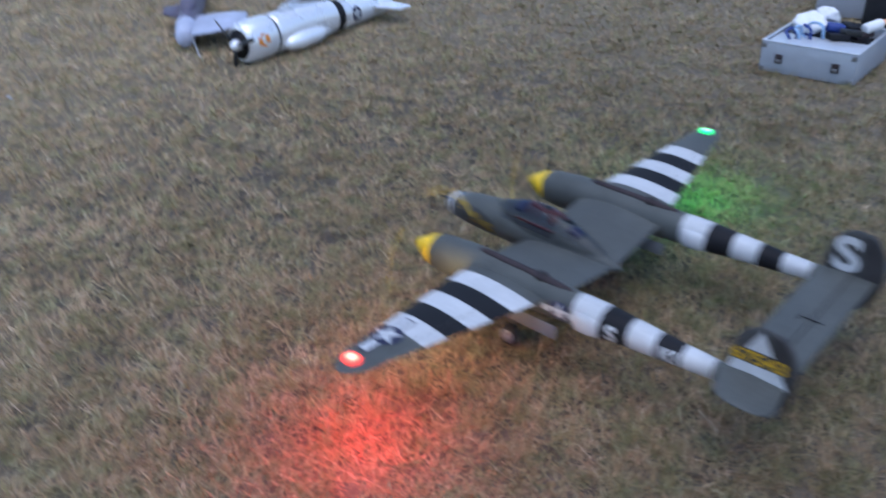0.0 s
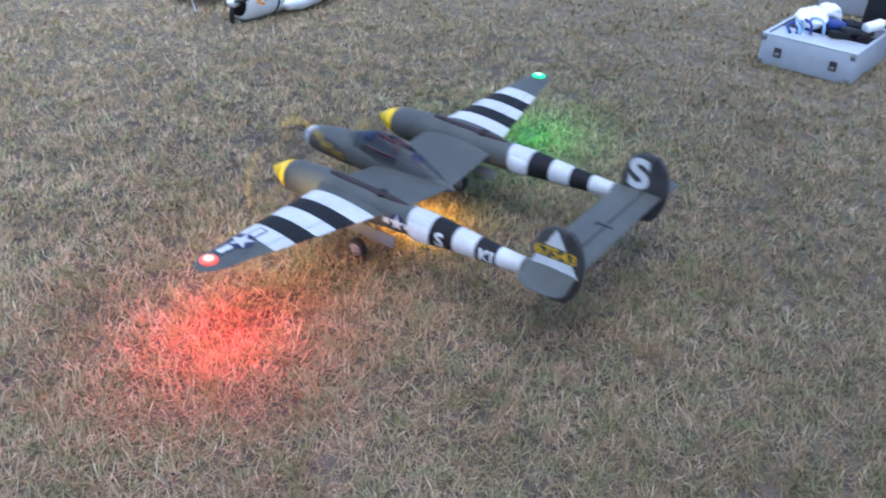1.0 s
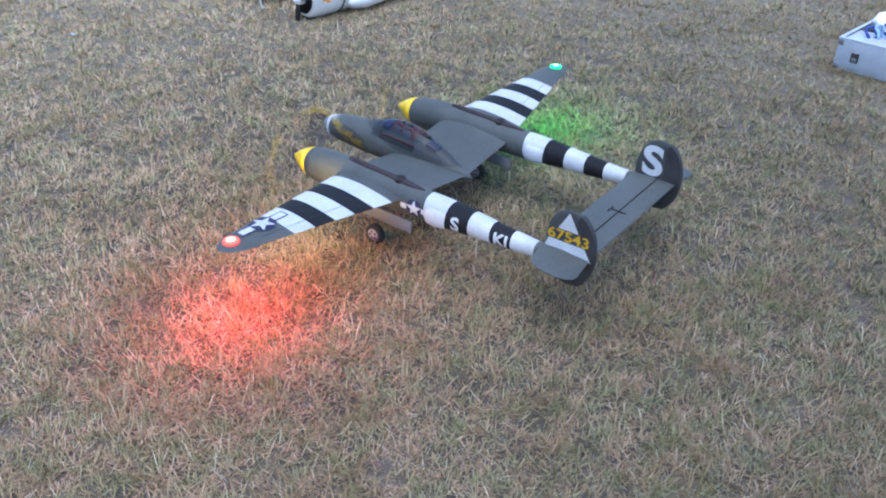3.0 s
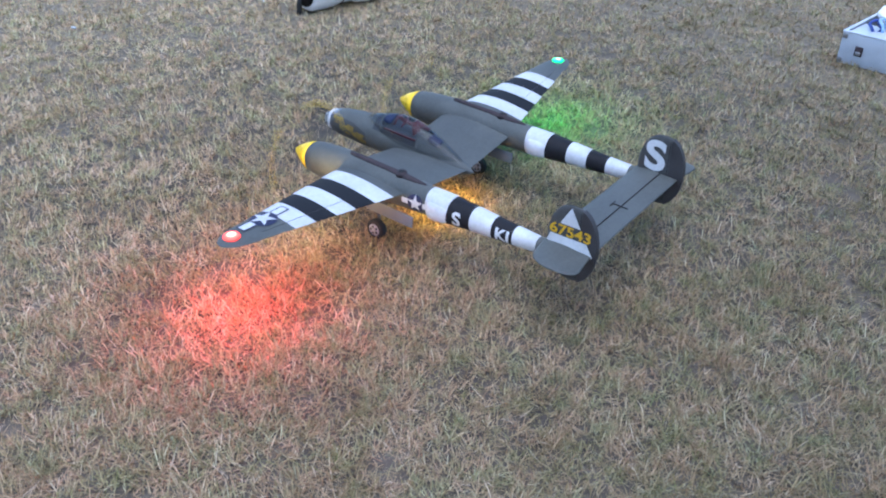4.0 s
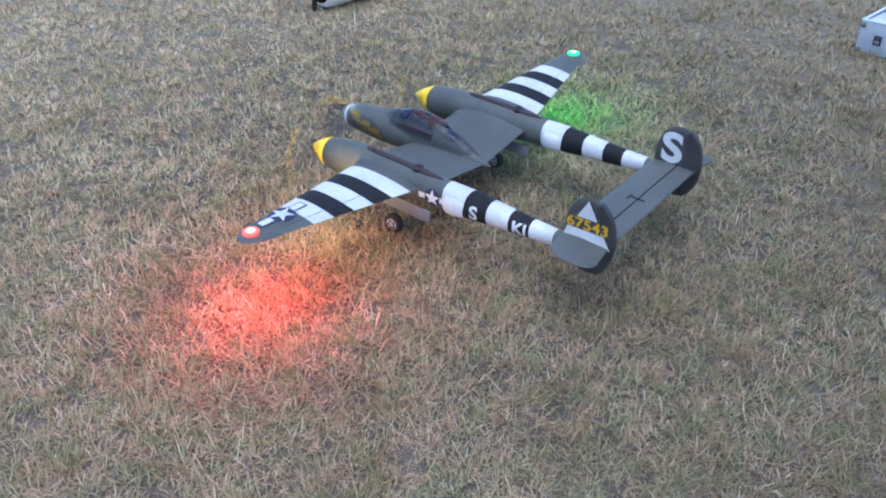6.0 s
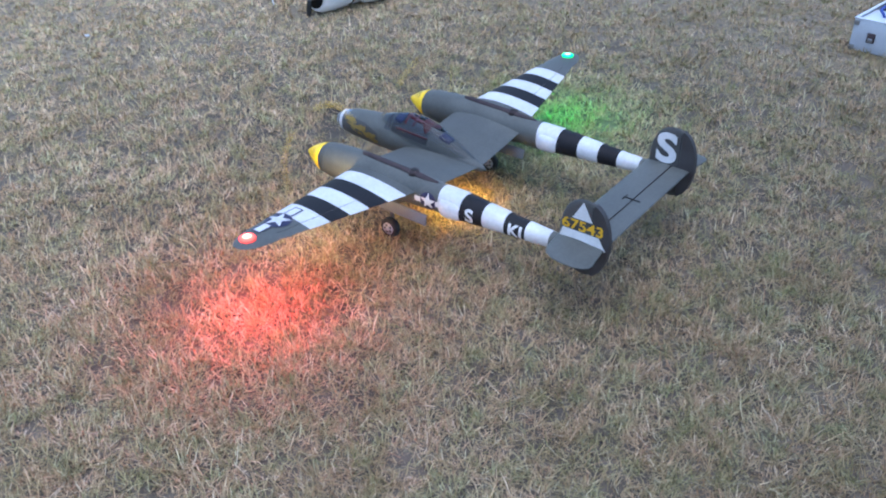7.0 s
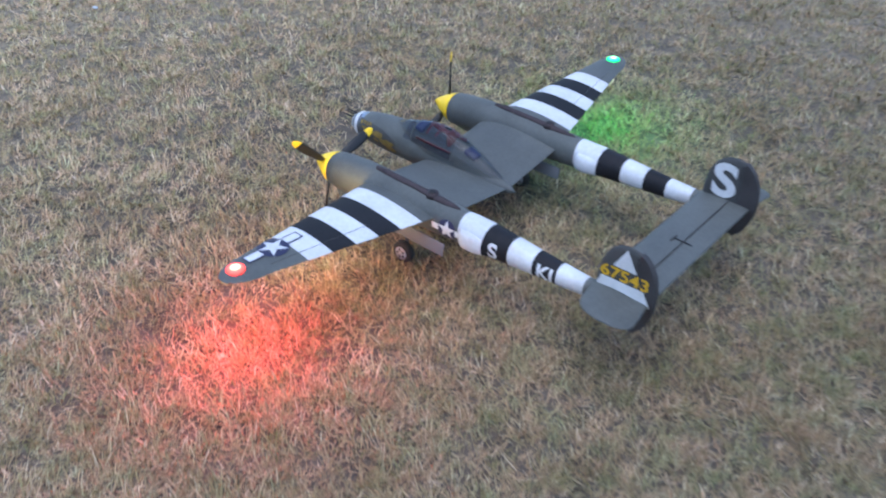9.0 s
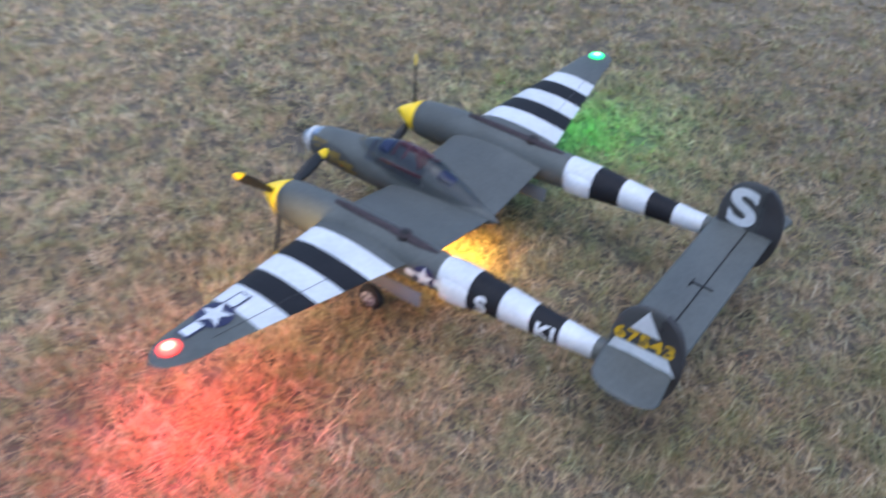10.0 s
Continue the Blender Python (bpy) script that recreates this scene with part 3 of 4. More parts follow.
def wheel(m, parent, r):
    w = new("wheel")
    w.parent = parent
    w.matrix_basis = m
    prof = ((-.011, r * .62), (-.012, r * .8), (-.009, r * .95), (0, r), (.009, r * .95), (.012, r * .8), (.011, r * .62))
    rings = [[(u, rr * math.cos(2 * math.pi * k / 28), rr * math.sin(2 * math.pi * k / 28)) for k in range(28)] for u, rr in prof]
    part("tyre", loft(rings), rubber, w, "black rubber tyre")
    bm = bmesh.new()
    tube(bm, (-.0125, 0, 0), (.0125, 0, 0), r * .6, n=24)
    rim = part("rim", bm, wheel_grey, w, "grey spoked rim")
    for s in (-1, 1):
        for k in range(5):
            a = 2 * math.pi * k / 5
            part("rim_hole", tube(bmesh.new(), (s * .012, r * .35 * math.cos(a), r * .35 * math.sin(a)), (s * .0132, r * .35 * math.cos(a), r * .35 * math.sin(a)), r * .12, n=10), rubber, w)
    return w


def build_lamp(side, parent, cover, beam):
    x = side * 0.757
    bm = bmesh.new()
    bmesh.ops.create_uvsphere(bm, u_segments=24, v_segments=12, radius=1.0)
    bmesh.ops.scale(bm, vec=(0.0215, 0.0215, 0.0075), verts=bm.verts)
    part("wingtip_lamp", bm, cover, parent, "red lit wingtip lamp" if side < 0 else "green lit wingtip lamp", loc=pose(x, 0.008, wing_top(x, 0.008, 0.0005)))
    bm = bmesh.new()
    bmesh.ops.create_circle(bm, cap_ends=True, segments=16, radius=0.006)
    lens = part("wingtip_lens", bm, beam, parent, loc=pose(x, 0.008, wing_z(x) - 0.018, 180, 0, 0))
    bm = bmesh.new()
    rings = [[(p[0], p[2], z) for p in oval(0, 0, 0, r, r, 18)] for r, z in ((0.0068, 0.004), (0.0068, -0.002), (0.008, -0.002), (0.008, 0.004))]
    loft(rings + rings[:1], caps=False, bm=bm)
    part("lens_collar", bm, olive_dark, parent, loc=pose(x, 0.008, wing_z(x) - 0.016))


def belly_flasher(parent):
    """An amber flashing lamp under the crew pod: a steady lens in a collar, with a small lid, added to block its light,
    that swings across it.
    """
    c = (0.0, -0.06)
    bm = bmesh.new()
    bmesh.ops.create_circle(bm, cap_ends=True, segments=16, radius=0.0062)
    part("flasher_lens", bm, amber_beam, parent, "amber flashing belly lamp", loc=pose(c[0], c[1], 0.099, 180, 0, 0))
    rings = [[(p[0], p[2], z) for p in oval(0, 0, 0, r, r, 18)] for r, z in ((0.0068, 0.016), (0.0068, -0.005), (0.008, -0.005), (0.008, 0.016))]
    part("flasher_collar", loft(rings + rings[:1], caps=False), olive_dark, parent, loc=pose(c[0], c[1], 0.10))
    bm = tube(bmesh.new(), (0.016, 0, 0), (0.016, 0, 0.0016), 0.0112, n=20)
    tube(bm, (0, 0, 0), (0, 0, 0.010), 0.002, n=8)
    box(bm, (0.012, 0.004, 0.0014), pose(0.006, 0, 0.0008))
    return part("blink_blocker", bm, olive_dark, parent, loc=pose(c[0] - 0.016, c[1], 0.0932))


def roundel(u0, v0, r, bar, place, parent, outline):
    """White star on a navy disc with white side bars; the bars run along u."""
    def lay(k):
        return lambda u, v: place(u0 + u, v0 + v, 0.0010 + k * 0.0004)
    disc = [(r * math.cos(2 * math.pi * k / 28), r * math.sin(2 * math.pi * k / 28)) for k in range(28)]
    ins = part("insignia_disc", wrap(flat([disc]), lay(0), r / 4), navy, parent, "navy disc marking with a white star", smooth=False)
    for s in (-1, 1):
        a, b, h = s * r * 0.92, s * (r + bar), r * 0.30
        rect = [(a, -h), (b, -h), (b, h), (a, h)]
        if s < 0:
            rect = rect[::-1]
        if outline:
            g = h * 0.35
            big = [(a, -h - g), (b + s * g, -h - g), (b + s * g, h + g), (a, h + g)]
            part("insignia_border", wrap(flat([big if s > 0 else big[::-1]]), lay(0.5), r / 4), navy, ins, smooth=False)
        part("insignia_bar", wrap(flat([rect]), lay(1), r / 4), white, ins, smooth=False)
    part("insignia_star", wrap(flat([star_points(r * 0.98)]), lay(2), r / 5), white, ins, smooth=False)


def markings(plane):
    def on_wing(u, v, lift):
        return Vector((u, v, wing_top(u, v, lift + 0.0008)))
    roundel(-0.648, 0.018, 0.036, 0.036, on_wing, plane, True)

    def on_boom(u, v, lift):
        return boom_side(-1, -u, v, lift + 0.0006)
    roundel(0.176, 0.0, 0.027, 0.018, on_boom, plane, False)
    for words, y, h, dv in (("S", -0.314, 0.042, 0.001), ("KI", -0.452, 0.036, 0.002)):
        part("letters", wrap(text(words, h, 0.03), lambda u, v: boom_side(-1, y - u, v + dv, 0.0012)), white, plane, "white painted letters", smooth=False)
    xf = -BOOM_X - 0.0078
    for poly in ([(-0.634, 0.314), (-0.606, 0.264), (-0.662, 0.264)], [(-0.581, 0.230), (-0.572, 0.204), (-0.701, 0.196), (-0.681, 0.230)]):
        part("fin_triangle", wrap(flat([poly]), lambda u, v: Vector((xf, u, v)), 0.02), white, plane, "white triangle on the fin, cut by a dark number band", smooth=False)
    part("fin_number", wrap(text("67543", 0.030, 0.022), lambda u, v: Vector((xf - 0.0006, -0.635 - u * 1.18, 0.247 + v)), 0.02), number_yellow, plane, "yellow number on the fin", smooth=False)
    part("fin_letter", wrap(text("S", 0.094, 0.035), lambda u, v: Vector((BOOM_X - 0.0082, -0.6215 - u * 1.1, 0.255 + v)), 0.02), white, plane, "large white letter on the fin", smooth=False)
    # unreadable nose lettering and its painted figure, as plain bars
    # shade of the pod's lower flank, painted as a dark patch behind the art
    shade_outline = [(-0.075, -0.040), (0.085, -0.052), (0.085, 0.010), (0.03, 0.030), (-0.075, 0.036)]
    part("pod_shade", wrap(flat([shade_outline]), lambda u, v: pod_side(0.305 - u, v, 0.0010), 0.008), olive_dark, plane, "dark painted shade on the pod flank, under the nose lettering", smooth=False)
    rng = random.Random(11)
    for y, v0, w, h in ((0.366, 0.026, 0.010, 0.012), (0.352, 0.028, 0.011, 0.010), (0.339, 0.027, 0.008, 0.012), (0.327, 0.029, 0.010, 0.009), (0.352, 0.013, 0.020, 0.005)):
        rect = [(-w / 2, -h / 2), (w / 2, -h / 2), (w / 2, h / 2), (-w / 2, h / 2)]
        part("nose_lettering", wrap(flat([rect]), lambda u, v: pod_side(y - u, v0 + v, 0.0016)), yellow_dull, plane, smooth=False)
    for y, v0, w, h in ((0.292, 0.008, 0.026, 0.013), (0.262, -0.006, 0.030, 0.014), (0.238, -0.020, 0.022, 0.010), (0.300, -0.010, 0.012, 0.006), (0.232, 0.000, 0.012, 0.005)):
        blot = [(w * math.cos(a) * k, h * math.sin(a) * k) for a, k in [(2 * math.pi * q / 16, rng.uniform(0.55, 1.15)) for q in range(16)]]
        part("nose_figure", wrap(flat([blot]), lambda u, v: pod_side(y - u, v0 + v, 0.0016)), yellow_dull, plane, "faded yellow painted figure", smooth=False)


def build_plane():
    plane = thing("model_aeroplane", "olive twin-boom model warplane with black and white stripes on dry grass", "model aeroplane")
    part("centre_wing", loft([wing_ring(x) for x in (-BOOM_X, -0.2, -0.1, 0, 0.1, 0.2, BOOM_X)]), olive, plane, "olive centre wing between the booms")
    props = []
    for side in (-1, 1):
        outer_wing(side, plane)
        boom(side, plane)
        props.append(spinner_and_prop(side, plane))
        build_fin(side, plane)
        build_gear(side, plane)
    build_pod(plane)
    build_tail(plane)
    build_lamp(-1, plane, red_halo, red_beam)
    build_lamp(1, plane, green_halo, green_beam)
    # nose leg
    part("nose_leg", tube(bmesh.new(), (0, .20, .03), (0, .19, .15), .004, n=10), alloy, plane)
    wheel(pose(0, .203, .012), plane, 0.026)
    # landing lamp in the leading edge of the port wing
    bm = bmesh.new()
    bmesh.ops.create_uvsphere(bm, u_segments=12, v_segments=8, radius=0.0032)
    part("landing_lamp", bm, landing_glow, plane, "small warm lit landing lamp", loc=pose(-0.447, le(0.447) + 0.004, wing_z(0.447) - 0.007))
    markings(plane)
    shutter = belly_flasher(plane)
    props.append(shutter)
    return plane, props


PLANE, PROPS = build_plane()


# ---- things lying beyond the aeroplane ----
def build_silver_plane():
    """A silver radial-engined model lying on its belly, nose to -x, its wings off."""
    t = thing("silver_model_aeroplane", "wingless silver model aeroplane with black band, lying in the grass", "model aeroplane", pose(1.115, 1.69, -0.012, 0, 0, -5.5) @ Matrix.Diagonal((0.93, 1, 1, 1)))
    prof = ((0.0, .080), (0.006, .092), (0.03, .103), (0.10, .108), (0.19, .106), (0.205, .102))
    cowl = part("cowling", loft([[(x, 0.95 * r * math.cos(a), 0.11 + r * math.sin(a)) for a in [2 * math.pi * k / 28 for k in range(28)]] for x, r in prof]), silver, t, "round silver cowling")
    part("cowl_mouth", loft([[(x, r * math.cos(a), 0.11 + r * math.sin(a)) for a in [2 * math.pi * k / 24 for k in range(24)]] for x, r in ((-0.004, .076), (0.03, .05))]), black, cowl)
    bm = bmesh.new()
    m = Matrix.Translation((0.09, 0, 0.11))
    for k, (a0, a1) in enumerate(((2.85, 3.2), (2.7, 3.3), (2.8, 3.15))):
        x0 = 0.05 + 0.025 * k
        quad = []
        for x, a in ((x0, a0), (x0 + 0.027, a0), (x0 + 0.027, a1), (x0, a1)):
            quad.append((x, 0.1085 * math.cos(a) * 0.96, 0.11 + 0.1095 * math.sin(a)))
        bm.faces.new([bm.verts.new(q) for q in quad])
    orange = material("orange_marking", (0.75, 0.28, 0.06), 0.5, vary=0.15, scale=50)
    part("cowl_marking", bm, orange, cowl, "faded orange marking", smooth=False)
    body = ((0.212, .098, .102, .108), (0.25, .097, .104, .108), (0.42, .094, .108, .110), (0.60, .086, .098, .104), (0.69, .080, .090, .097), (0.695, .080, .090, .097), (0.755, .075, .084, .092),
            (0.76, .075, .084, .092), (0.95, .058, .068, .078), (1.12, .038, .048, .064), (1.25, .016, .026, .058))
    fus = part("fuselage", loft([[(x, w * math.cos(a), z + h * math.sin(a)) for a in [2 * math.pi * k / 28 for k in range(28)]] for x, w, h, z in body], [0, 0, 0, 0, 0, 1, 0, 0, 0, 0]), [silver, black], t, "silver fuselage with a black band")
    part("cowl_gap", loft([[(x, 0.099 * math.cos(a), 0.108 + 0.1025 * math.sin(a)) for a in [2 * math.pi * k / 28 for k in range(28)]] for x in (0.203, 0.214)]), black, fus)
    rows = ((0.24, .012, .010), (0.27, .044, .036), (0.36, .056, .050), (0.50, .048, .042), (0.60, .014, .012))
    part("wing_root", loft([[(x, -0.080 + w * math.cos(a), 0.058 + h * math.sin(a)) for a in [2 * math.pi * k / 18 for k in range(18)]] for x, w, h in rows]), silver, fus, "silver wing root fairing")
    rows = ((0.30, .02, .012), (0.36, .034, .04), (0.46, .034, .045), (0.58, .022, .028), (0.70, .008, .010))
    can = part("canopy", loft([[(x, w * math.cos(a), 0.205 + h * math.sin(a)) for a in [2 * math.pi * k / 18 for k in range(18)]] for x, w, h in rows]), glass, fus, "clear bubble canopy")
    can.visible_shadow = False
    disc = [(0.045 * math.cos(2 * math.pi * k / 24), 0.045 * math.sin(2 * math.pi * k / 24)) for k in range(24)]

    def flank(k):
        def lay(u, v):
            x = 0.86 + u
            w = float(np.interp(x, [0.76, 0.95, 1.12], [.075, .058, .038])) + 0.001 + k * 0.001
            h, z = float(np.interp(x, [0.76, 0.95], [.084, .068])), float(np.interp(x, [0.76, 0.95], [.092, .078]))
            return Vector((x, -w * math.cos(v / h), z + (h + 0.001) * math.sin(v / h)))
        return lay
    part("insignia_disc", wrap(flat([disc]), flank(0), 0.012), navy, fus, smooth=False)
    part("insignia_star", wrap(flat([star_points(0.043)]), flank(1), 0.012), white, fus, smooth=False)
    fin = [(1.02, 0.10), (1.10, 0.22), (1.17, 0.25), (1.24, 0.22), (1.26, 0.06), (1.12, 0.09)]
    part("tail_fin", loft([[(u, w, v) for u, v in fin] for w in (-0.006, 0.006)]), silver, t, smooth=False)
    stab = [(1.06, -0.22), (1.16, -0.23), (1.19, 0.0), (1.16, 0.23), (1.06, 0.22), (1.02, 0.0)]
    part("tailplane", loft([[(u, v, w) for u, v in stab] for w in (0.080, 0.090)]), silver, t, smooth=False)
    hub = new("propeller")
    hub.parent = t
    hub.matrix_basis = pose(-0.03, 0, 0.11)
    part("spinner", loft([[(x, r * math.cos(a), r * math.sin(a)) for a in [2 * math.pi * k / 18 for k in range(18)]] for x, r in ((0.03, .03), (0.0, .028), (-0.02, .018), (-0.032, .004))]), silver, hub, "small silver spinner")
    for k in range(3):
        rings = []
        for f, w, th in ((0.02, .008, .006), (0.07, .014, .004), (0.13, .013, .003), (0.165, .009, .002), (0.175, .003, .001)):
            tw = radians(50 - 180 * f)
            rings.append([(w * math.cos(a) * math.sin(tw) - th * math.sin(a) * math.cos(tw), w * math.cos(a) * math.cos(tw) + th * math.sin(a) * math.sin(tw), f) for a in [2 * math.pi * q / 10 for q in range(10)]])
        part("blade", loft(rings), prop_black, hub, loc=pose(0, 0, 0, (-49, 71, 191)[k], 0, 0))


def build_grey_plane():
    """A second, pale grey model lying partly behind the silver one."""
    lilac = material("pale_grey_lilac_paint", (0.42, 0.45, 0.56), 0.5, vary=0.22, scale=9, bump=0.05)
    slate = material("slate_grey_paint", (0.11, 0.10, 0.14), 0.55, vary=0.25, scale=9, bump=0.05)
    t = thing("grey_model_aeroplane", "pale grey model aeroplane lying behind the silver one", "model aeroplane", pose(1.20, 2.20, -0.012, 0, 0, -48))
    rows = ((-0.02, .035, .035, .05), (0.0, .05, .05, .06), (0.15, .062, .066, .075), (0.45, .066, .075, .085), (0.8, .055, .06, .08), (1.1, .03, .04, .07))
    part("fuselage", loft([[(w * math.cos(a), y, z + h * math.sin(a)) for a in [2 * math.pi * k / 22 for k in range(22)]] for y, w, h, z in rows], [0, 0, 1, 1, 1]), [lilac, slate], t, "grey fuselage with a pale blue-grey nose")
    for s, mat, rows in ((1, lilac, ((0.05, -.12, .30, .10), (0.16, -.12, .30, .105), (0.27, -.07, .28, .11), (0.34, .02, .22, .113))),
                         (-1, slate, ((0.04, .30, .60, .10), (0.10, .32, .58, .105), (0.15, .36, .54, .11)))):
        rings = []
        for x, y0, y1, z in rows:
            rings.append([(s * x, (y0 + y1) / 2 - (y1 - y0) / 2 * math.cos(a), z + 0.016 * math.sin(a)) for a in [2 * math.pi * k / 14 for k in range(14)]])
        part("wing", loft(rings), mat, t, "pale grey wing" if s > 0 else "slate grey wing")
    part("spine", loft([[(w * math.cos(a), y, z + h * math.sin(a)) for a in [2 * math.pi * k / 16 for k in range(16)]] for y, w, h, z in ((0.25, .02, .01, .14), (0.35, .05, .04, .15), (0.6, .05, .045, .15), (0.9, .02, .02, .13))]), slate, t, "slate grey canopy and spine")
    part("antenna", tube(bmesh.new(), (0.04, -0.01, 0.07), (0.094, -0.234, 0.01), .004, .003, 8), white, t, "thin white rod")


def build_flight_case():
    metal = material("brushed_case_metal", (0.37, 0.40, 0.45), 0.42, metal=0.2, vary=0.08, scale=16, fine=220, bump=0.05)
    lining = material("black_case_lining", (0.015, 0.015, 0.017), 0.9, vary=0.3, scale=40)
    t = thing("flight_case", "open silver tool case full of cables and gear, on the grass", "tool case", pose(2.292, -0.878, -0.012, 0, 0, -8.5))
    W, D, H, th = 0.42, 0.44, 0.137, 0.008
    for nm, size, at in (("side_panel", (th, W, H), (-D / 2 + th / 2, 0, H / 2)), ("side_panel", (th, W, H), (D / 2 - th / 2, 0, H / 2)),
                         ("side_panel", (D - 2 * th, th, H), (0, -W / 2 + th / 2, H / 2)), ("side_panel", (D - 2 * th, th, H), (0, W / 2 - th / 2, H / 2))):
        part(nm, box(bmesh.new(), size, pose(*at), 0.002), metal, t)
    part("case_floor", box(bmesh.new(), (D - 2 * th, W - 2 * th, 0.006), pose(0, 0, 0.006)), lining, t)
    part("foam_insert", box(bmesh.new(), (D - 2 * th - 0.002, W - 2 * th - 0.002, 0.05), pose(0, 0, 0.07), 0.004), lining, t, "black foam insert")
    pale = material("pale_rim_metal", (0.55, 0.58, 0.62), 0.35, metal=0.3, vary=0.06, scale=20)
    for size, at in (((0.014, W + 0.006, 0.007), (-D / 2 + 0.005, 0, H + 0.003)), ((0.014, W + 0.006, 0.007), (D / 2 - 0.005, 0, H + 0.003)),
                     ((D - 0.02, 0.014, 0.007), (0, -W / 2 + 0.005, H + 0.003)), ((D - 0.02, 0.014, 0.007), (0, W / 2 - 0.005, H + 0.003))):
        part("rim", box(bmesh.new(), size, pose(*at), 0.002), pale, t, "pale metal rim")
    part("tray_lid", box(bmesh.new(), (0.17, 0.392, 0.006), pose(-0.12, 0.0, H - 0.006), 0.002), pale, t, "pale grey tray cover")
    for y in (-0.125, 0.125):
        l = part("latch", box(bmesh.new(), (0.006, 0.034, 0.042), pose(-D / 2 - 0.003, y, 0.066), 0.002), rust, t, "dark metal latch")
        part("latch_tab", box(bmesh.new(), (0.005, 0.022, 0.016), pose(-D / 2 - 0.008, y, 0.058), 0.002), alloy, l)
    for y in (-W / 2 + 0.012, W / 2 - 0.012):
        for z in (0.014, H - 0.016):
            part("corner_guard", box(bmesh.new(), (0.005, 0.022, 0.022), pose(-D / 2 - 0.002, y, z), 0.002), alloy, t)
    base = t.matrix_basis
    paper = material("white_packaging", (0.8, 0.8, 0.8), 0.6, vary=0.06, scale=20)
    blue = material("blue_cable_sleeve", (0.03, 0.055, 0.22), 0.45, vary=0.3, scale=40)
    teal = material("pale_blue_wrap", (0.3, 0.45, 0.65), 0.5, vary=0.2, scale=40)
    orange = material("orange_plastic", (0.85, 0.42, 0.2), 0.4, vary=0.1, scale=30)

    def loose(name, bm, mat, label, cat, m, group=""):
        tagged(part(name, bm, mat, loc=base @ m), label, cat, group)
    for k, (size, m) in enumerate((((0.085, 0.070, 0.034), pose(0.055, 0.10, 0.172, 0, -10, 18)), ((0.062, 0.052, 0.040), pose(0.145, 0.06, 0.185, 0, 30, -12)))):
        bm = bmesh.new()
        bmesh.ops.create_icosphere(bm, subdivisions=4, radius=1.0)
        for v in bm.verts:
            v.co *= 1 + 0.22 * noise.noise(v.co * 1.7 + Vector((k * 7, 0, 0))) + 0.14 * abs(noise.noise(v.co * 4.5)) + 0.05 * noise.noise(v.co * 12)
            v.co = Vector(a * b for a, b in zip(v.co, size))
        loose("wrapping", bm, paper, "crumpled white plastic wrapping on top of the open case", "wrapping", m)
    rng = random.Random(5)
    for k in range(4):
        pts = []
        r = 0.028 + 0.006 * k
        for q in range(24):
            a = 2 * math.pi * q / 24
            pts.append((r * math.cos(a), (r + 0.006) * math.sin(a) * 0.8, 0.006 * math.sin(3 * a + k)))
        loose("cable_coil", sweep(pts, 0.0065, 8, True), (blue, teal)[k % 2], "coiled blue cable draped over the case" if k % 2 == 0 else "pale blue cable coil in the case", "cable",
              pose(-0.10 + 0.022 * k, 0.125 - 0.028 * k, 0.150 + 0.003 * k, 40 + 12 * k, -30, 25 * k), "cable coils in the case")
    loose("blue_pouch", box(bmesh.new(), (0.075, 0.085, 0.045), Matrix(), 0.016), blue, "bright blue padded pouch in the open case", "pouch", pose(0.06, -0.01, 0.160, 8, 10, 25))
    for k in range(5):
        loose("battery_pack", box(bmesh.new(), (0.06, 0.085, 0.028), Matrix(), 0.005), (black, prop_black, rust, black, lining)[k], "black battery pack among tangled leads", "battery",
              pose(-0.03 + 0.045 * k, -0.06 - 0.035 * (k % 3), 0.148 + 0.012 * (k % 2), rng.uniform(-12, 12), rng.uniform(-12, 12), rng.uniform(-60, 60)), "battery packs in the case")
    bm = bmesh.new()
    loft([[(r * math.cos(a), r * math.sin(a), z) for a in [2 * math.pi * k / 18 for k in range(18)]] for z, r in ((0, .02), (0.002, .024), (0.085, .024), (0.097, .012))], bm=bm)
    b = part("glue_bottle", bm, paper, loc=base @ pose(0.05, -0.14, 0.175, 80, 0, 60))
    tagged(b, "white bottle with an orange cap lying in the case", "bottle")
    part("cap", tube(bmesh.new(), (0, 0, 0.096), (0, 0, 0.118), 0.015, 0.011, 16), orange, b, "orange cap")
    # a second open case and a black bag behind
    t2 = thing("equipment_case", "grey equipment case with raised lid and black lining", "tool case", pose(3.28, -0.80, -0.012, 0, 0, 8))
    part("case_body", box(bmesh.new(), (0.30, 0.30, 0.16), pose(0, 0, 0.08), 0.008), metal, t2)
    lid = part("case_lid", box(bmesh.new(), (0.05, 0.30, 0.24), pose(0.17, 0, 0.28, 0, 12, 0), 0.008), metal, t2, "raised grey lid")
    part("lid_lining", box(bmesh.new(), (0.01, 0.26, 0.20), pose(0.14, 0, 0.285, 0, 12, 0), 0.004), lining, lid)
    bm = bmesh.new()
    loft([[(w * math.cos(a), d * math.sin(a), z) for a in [2 * math.pi * k / 24 for k in range(24)]] for z, w, d in ((0, .13, .15), (0.02, .15, .18), (0.16, .145, .175), (0.22, .11, .14), (0.24, .05, .08))], bm=bm)
    bag = part("equipment_bag", bm, lining, loc=pose(2.80, -1.17, -0.012, 0, 0, 10) @ Matrix.Diagonal((1.1, 1.25, 1.5, 1)))
    tagged(bag, "slumped black fabric equipment bag on the grass", "bag")
    pts = [(0.09 * math.cos(a), 0, 0.22 + 0.07 * math.sin(a)) for a in [math.pi * k / 12 for k in range(13)]]
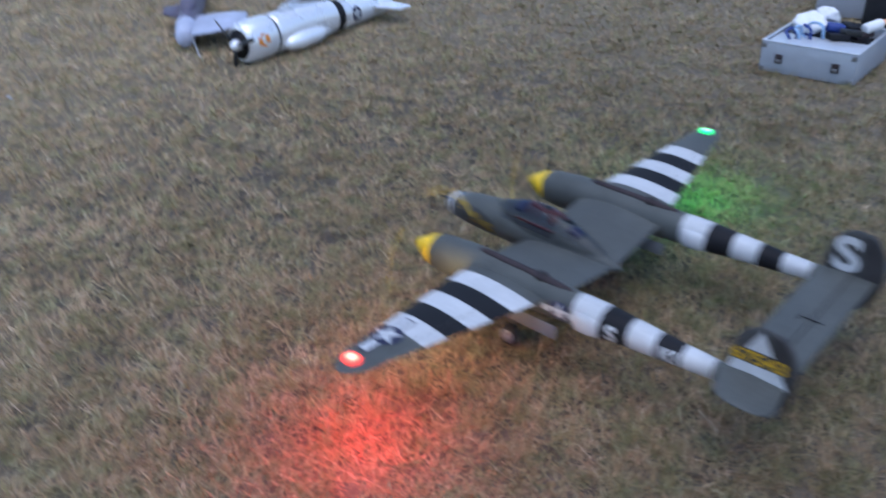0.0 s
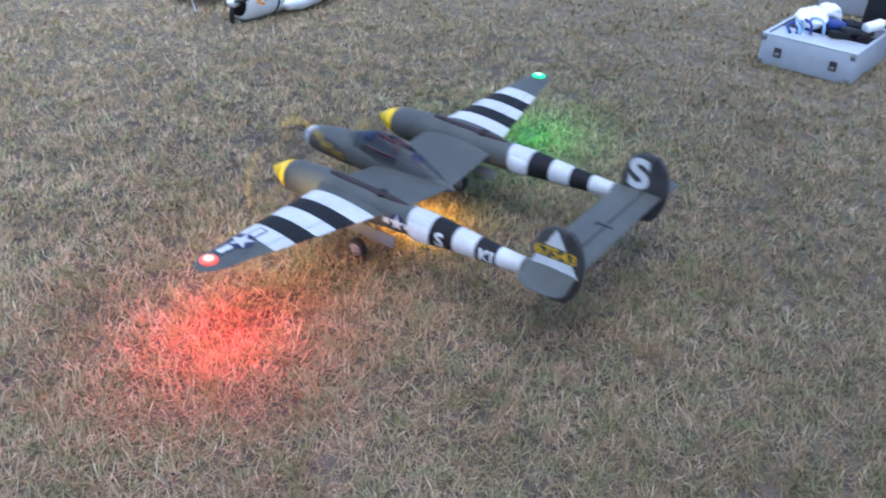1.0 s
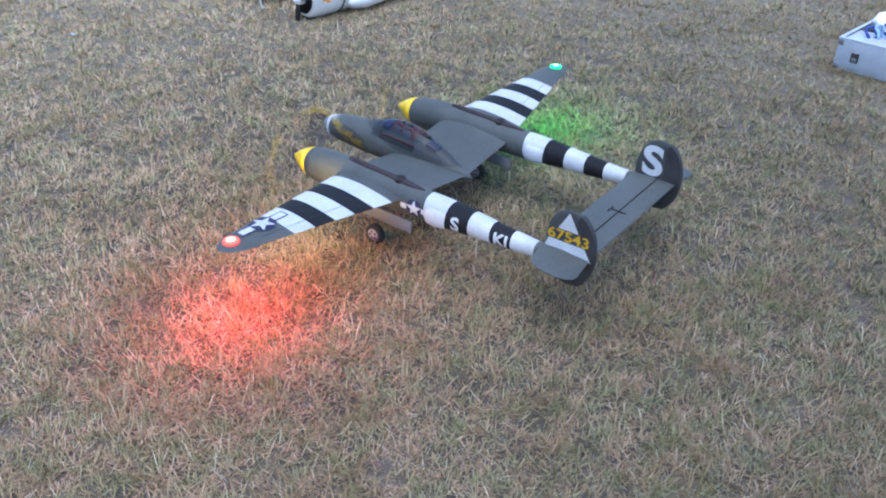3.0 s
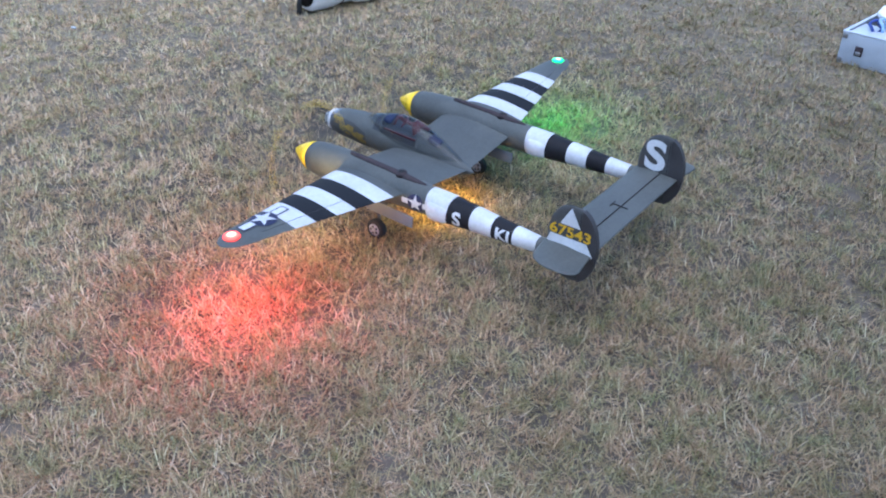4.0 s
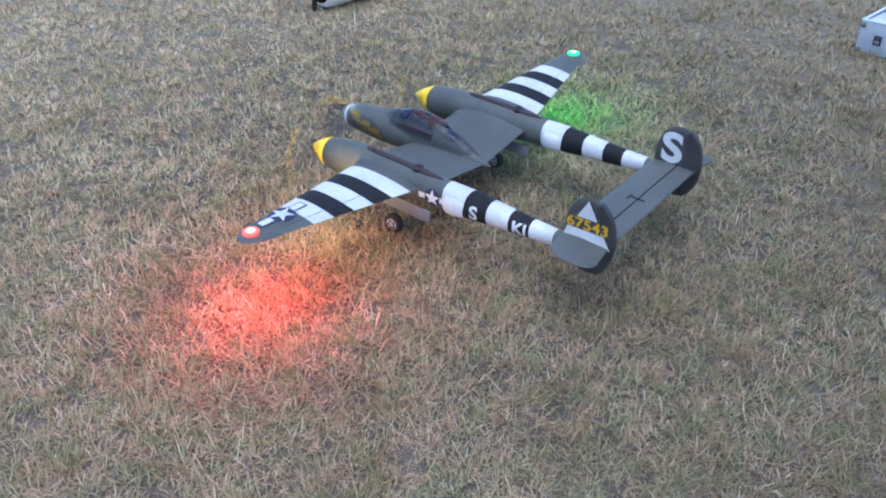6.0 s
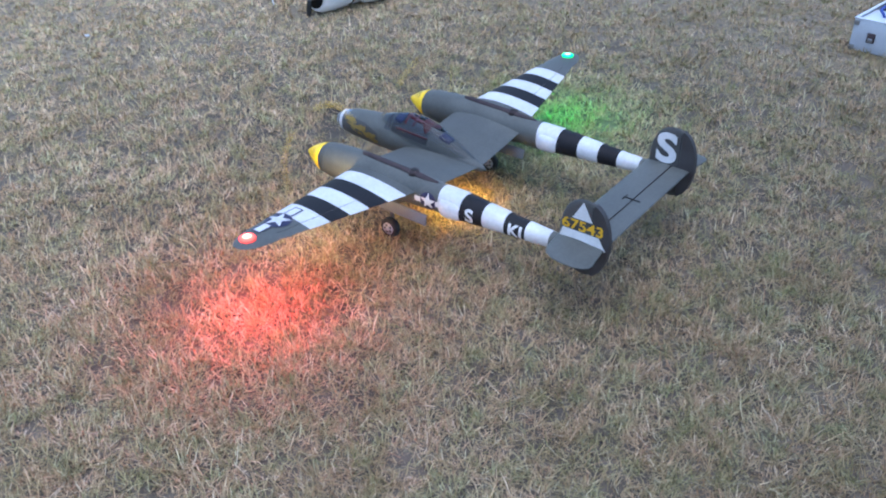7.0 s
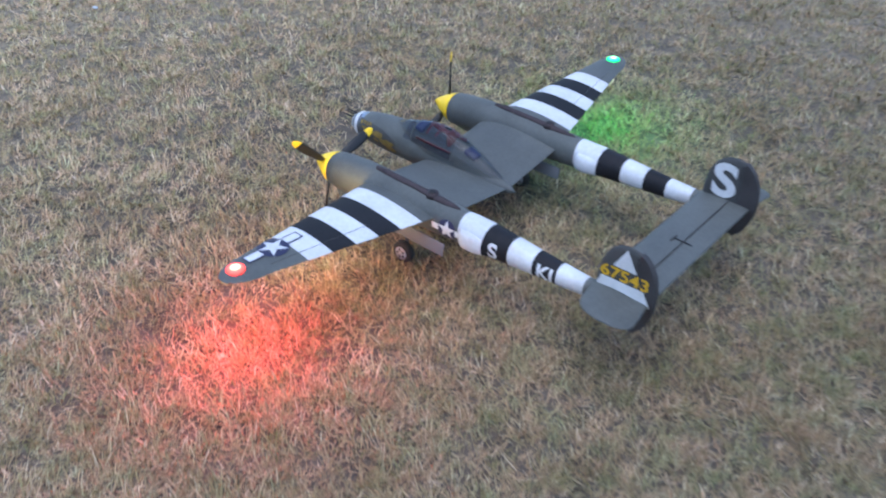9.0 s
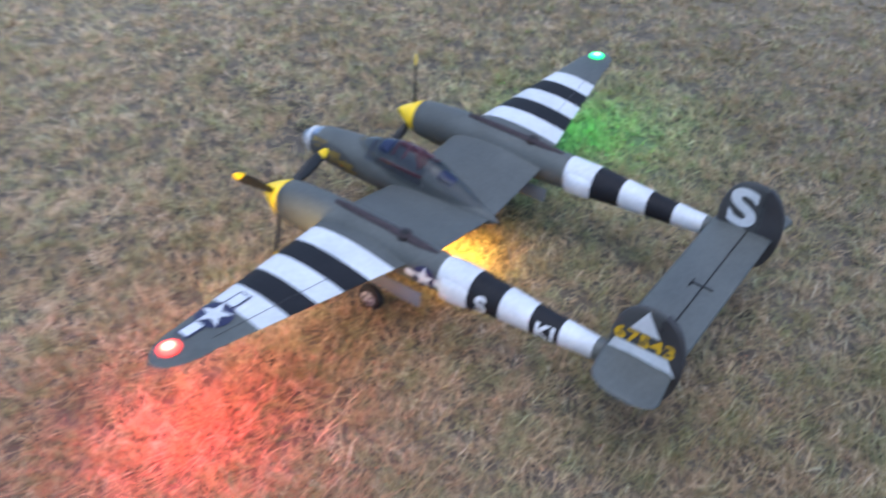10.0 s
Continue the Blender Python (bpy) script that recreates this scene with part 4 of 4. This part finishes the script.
    part("bag_handle", sweep(pts, 0.008, 8), lining, bag)


build_silver_plane()
build_grey_plane()
build_flight_case()
bm = bmesh.new()
bmesh.ops.create_icosphere(bm, subdivisions=2, radius=0.012)
for v in bm.verts:
    v.co *= 1 + 0.5 * noise.noise(v.co * 90)
    v.co.z *= 0.6
tagged(part("paper_scrap", bm, white, loc=pose(0.232, 2.36, 0.004)), "small crumpled white paper scrap in the grass", "litter")


# ---- what moves ----
def prop_rows(hub, end, way, slow, stop, fade):
    """Rows for a propeller that spins fast, slows from one time and rests at another; angles about the shaft."""
    n0, n1, fast = round(slow * FPS), round(stop * FPS), 80.0
    angle, rows = end, [(10.0, end), (n1 / FPS, end)]
    for k in range(n1 - 1, -1, -1):
        f = min(1.0, (n1 - k) / (n1 - n0)) ** fade
        angle -= way * fast * f
        rows.append((k / FPS, angle))
    at = hub.matrix_basis.translation.copy()
    return [(t, pose(*at, 0, a, 0)) for t, a in rows[::-1]]


def motions():
    walk(PLANE, [(0, pose(-.043, -.684, 0, 0, 0, -10.2)), (0.5, pose(-.007, -.439, 0, 0, 0, -6.9)), (1.0, pose(.012, -.162, 0, 0, 0, -2.6)),
                 (1.5, pose(.005, -.004, 0, 0, 0, 0.6)), (2.0, pose(0, 0, 0)), (10, pose(0, 0, 0))])
    walk(PROPS[0], prop_rows(PROPS[0], 74, -1, 7.0, 7.7, 2.2))
    walk(PROPS[1], prop_rows(PROPS[1], 3, 1, 6.85, 7.4, 2.535))
    # the added lid blocks the flasher's light, swung clear while the lamp shows
    at = PROPS[2].matrix_basis.translation.copy()
    rows, shut, clear = [(0, 0)], 0, 86
    for on, off in ((0.4, 1.167), (1.867, 2.667), (3.4, 4.167), (4.967, 5.733), (6.467, 7.267), (7.967, 8.767), (9.467, 10.2)):
        rows += [(on - 1 / FPS, shut), (on, clear)] + ([(off - 1 / FPS, clear), (off, shut)] if off < 10 else [(10, clear)])
    walk(PROPS[2], [(t, pose(*at, 0, 0, a)) for t, a in rows])


motions()
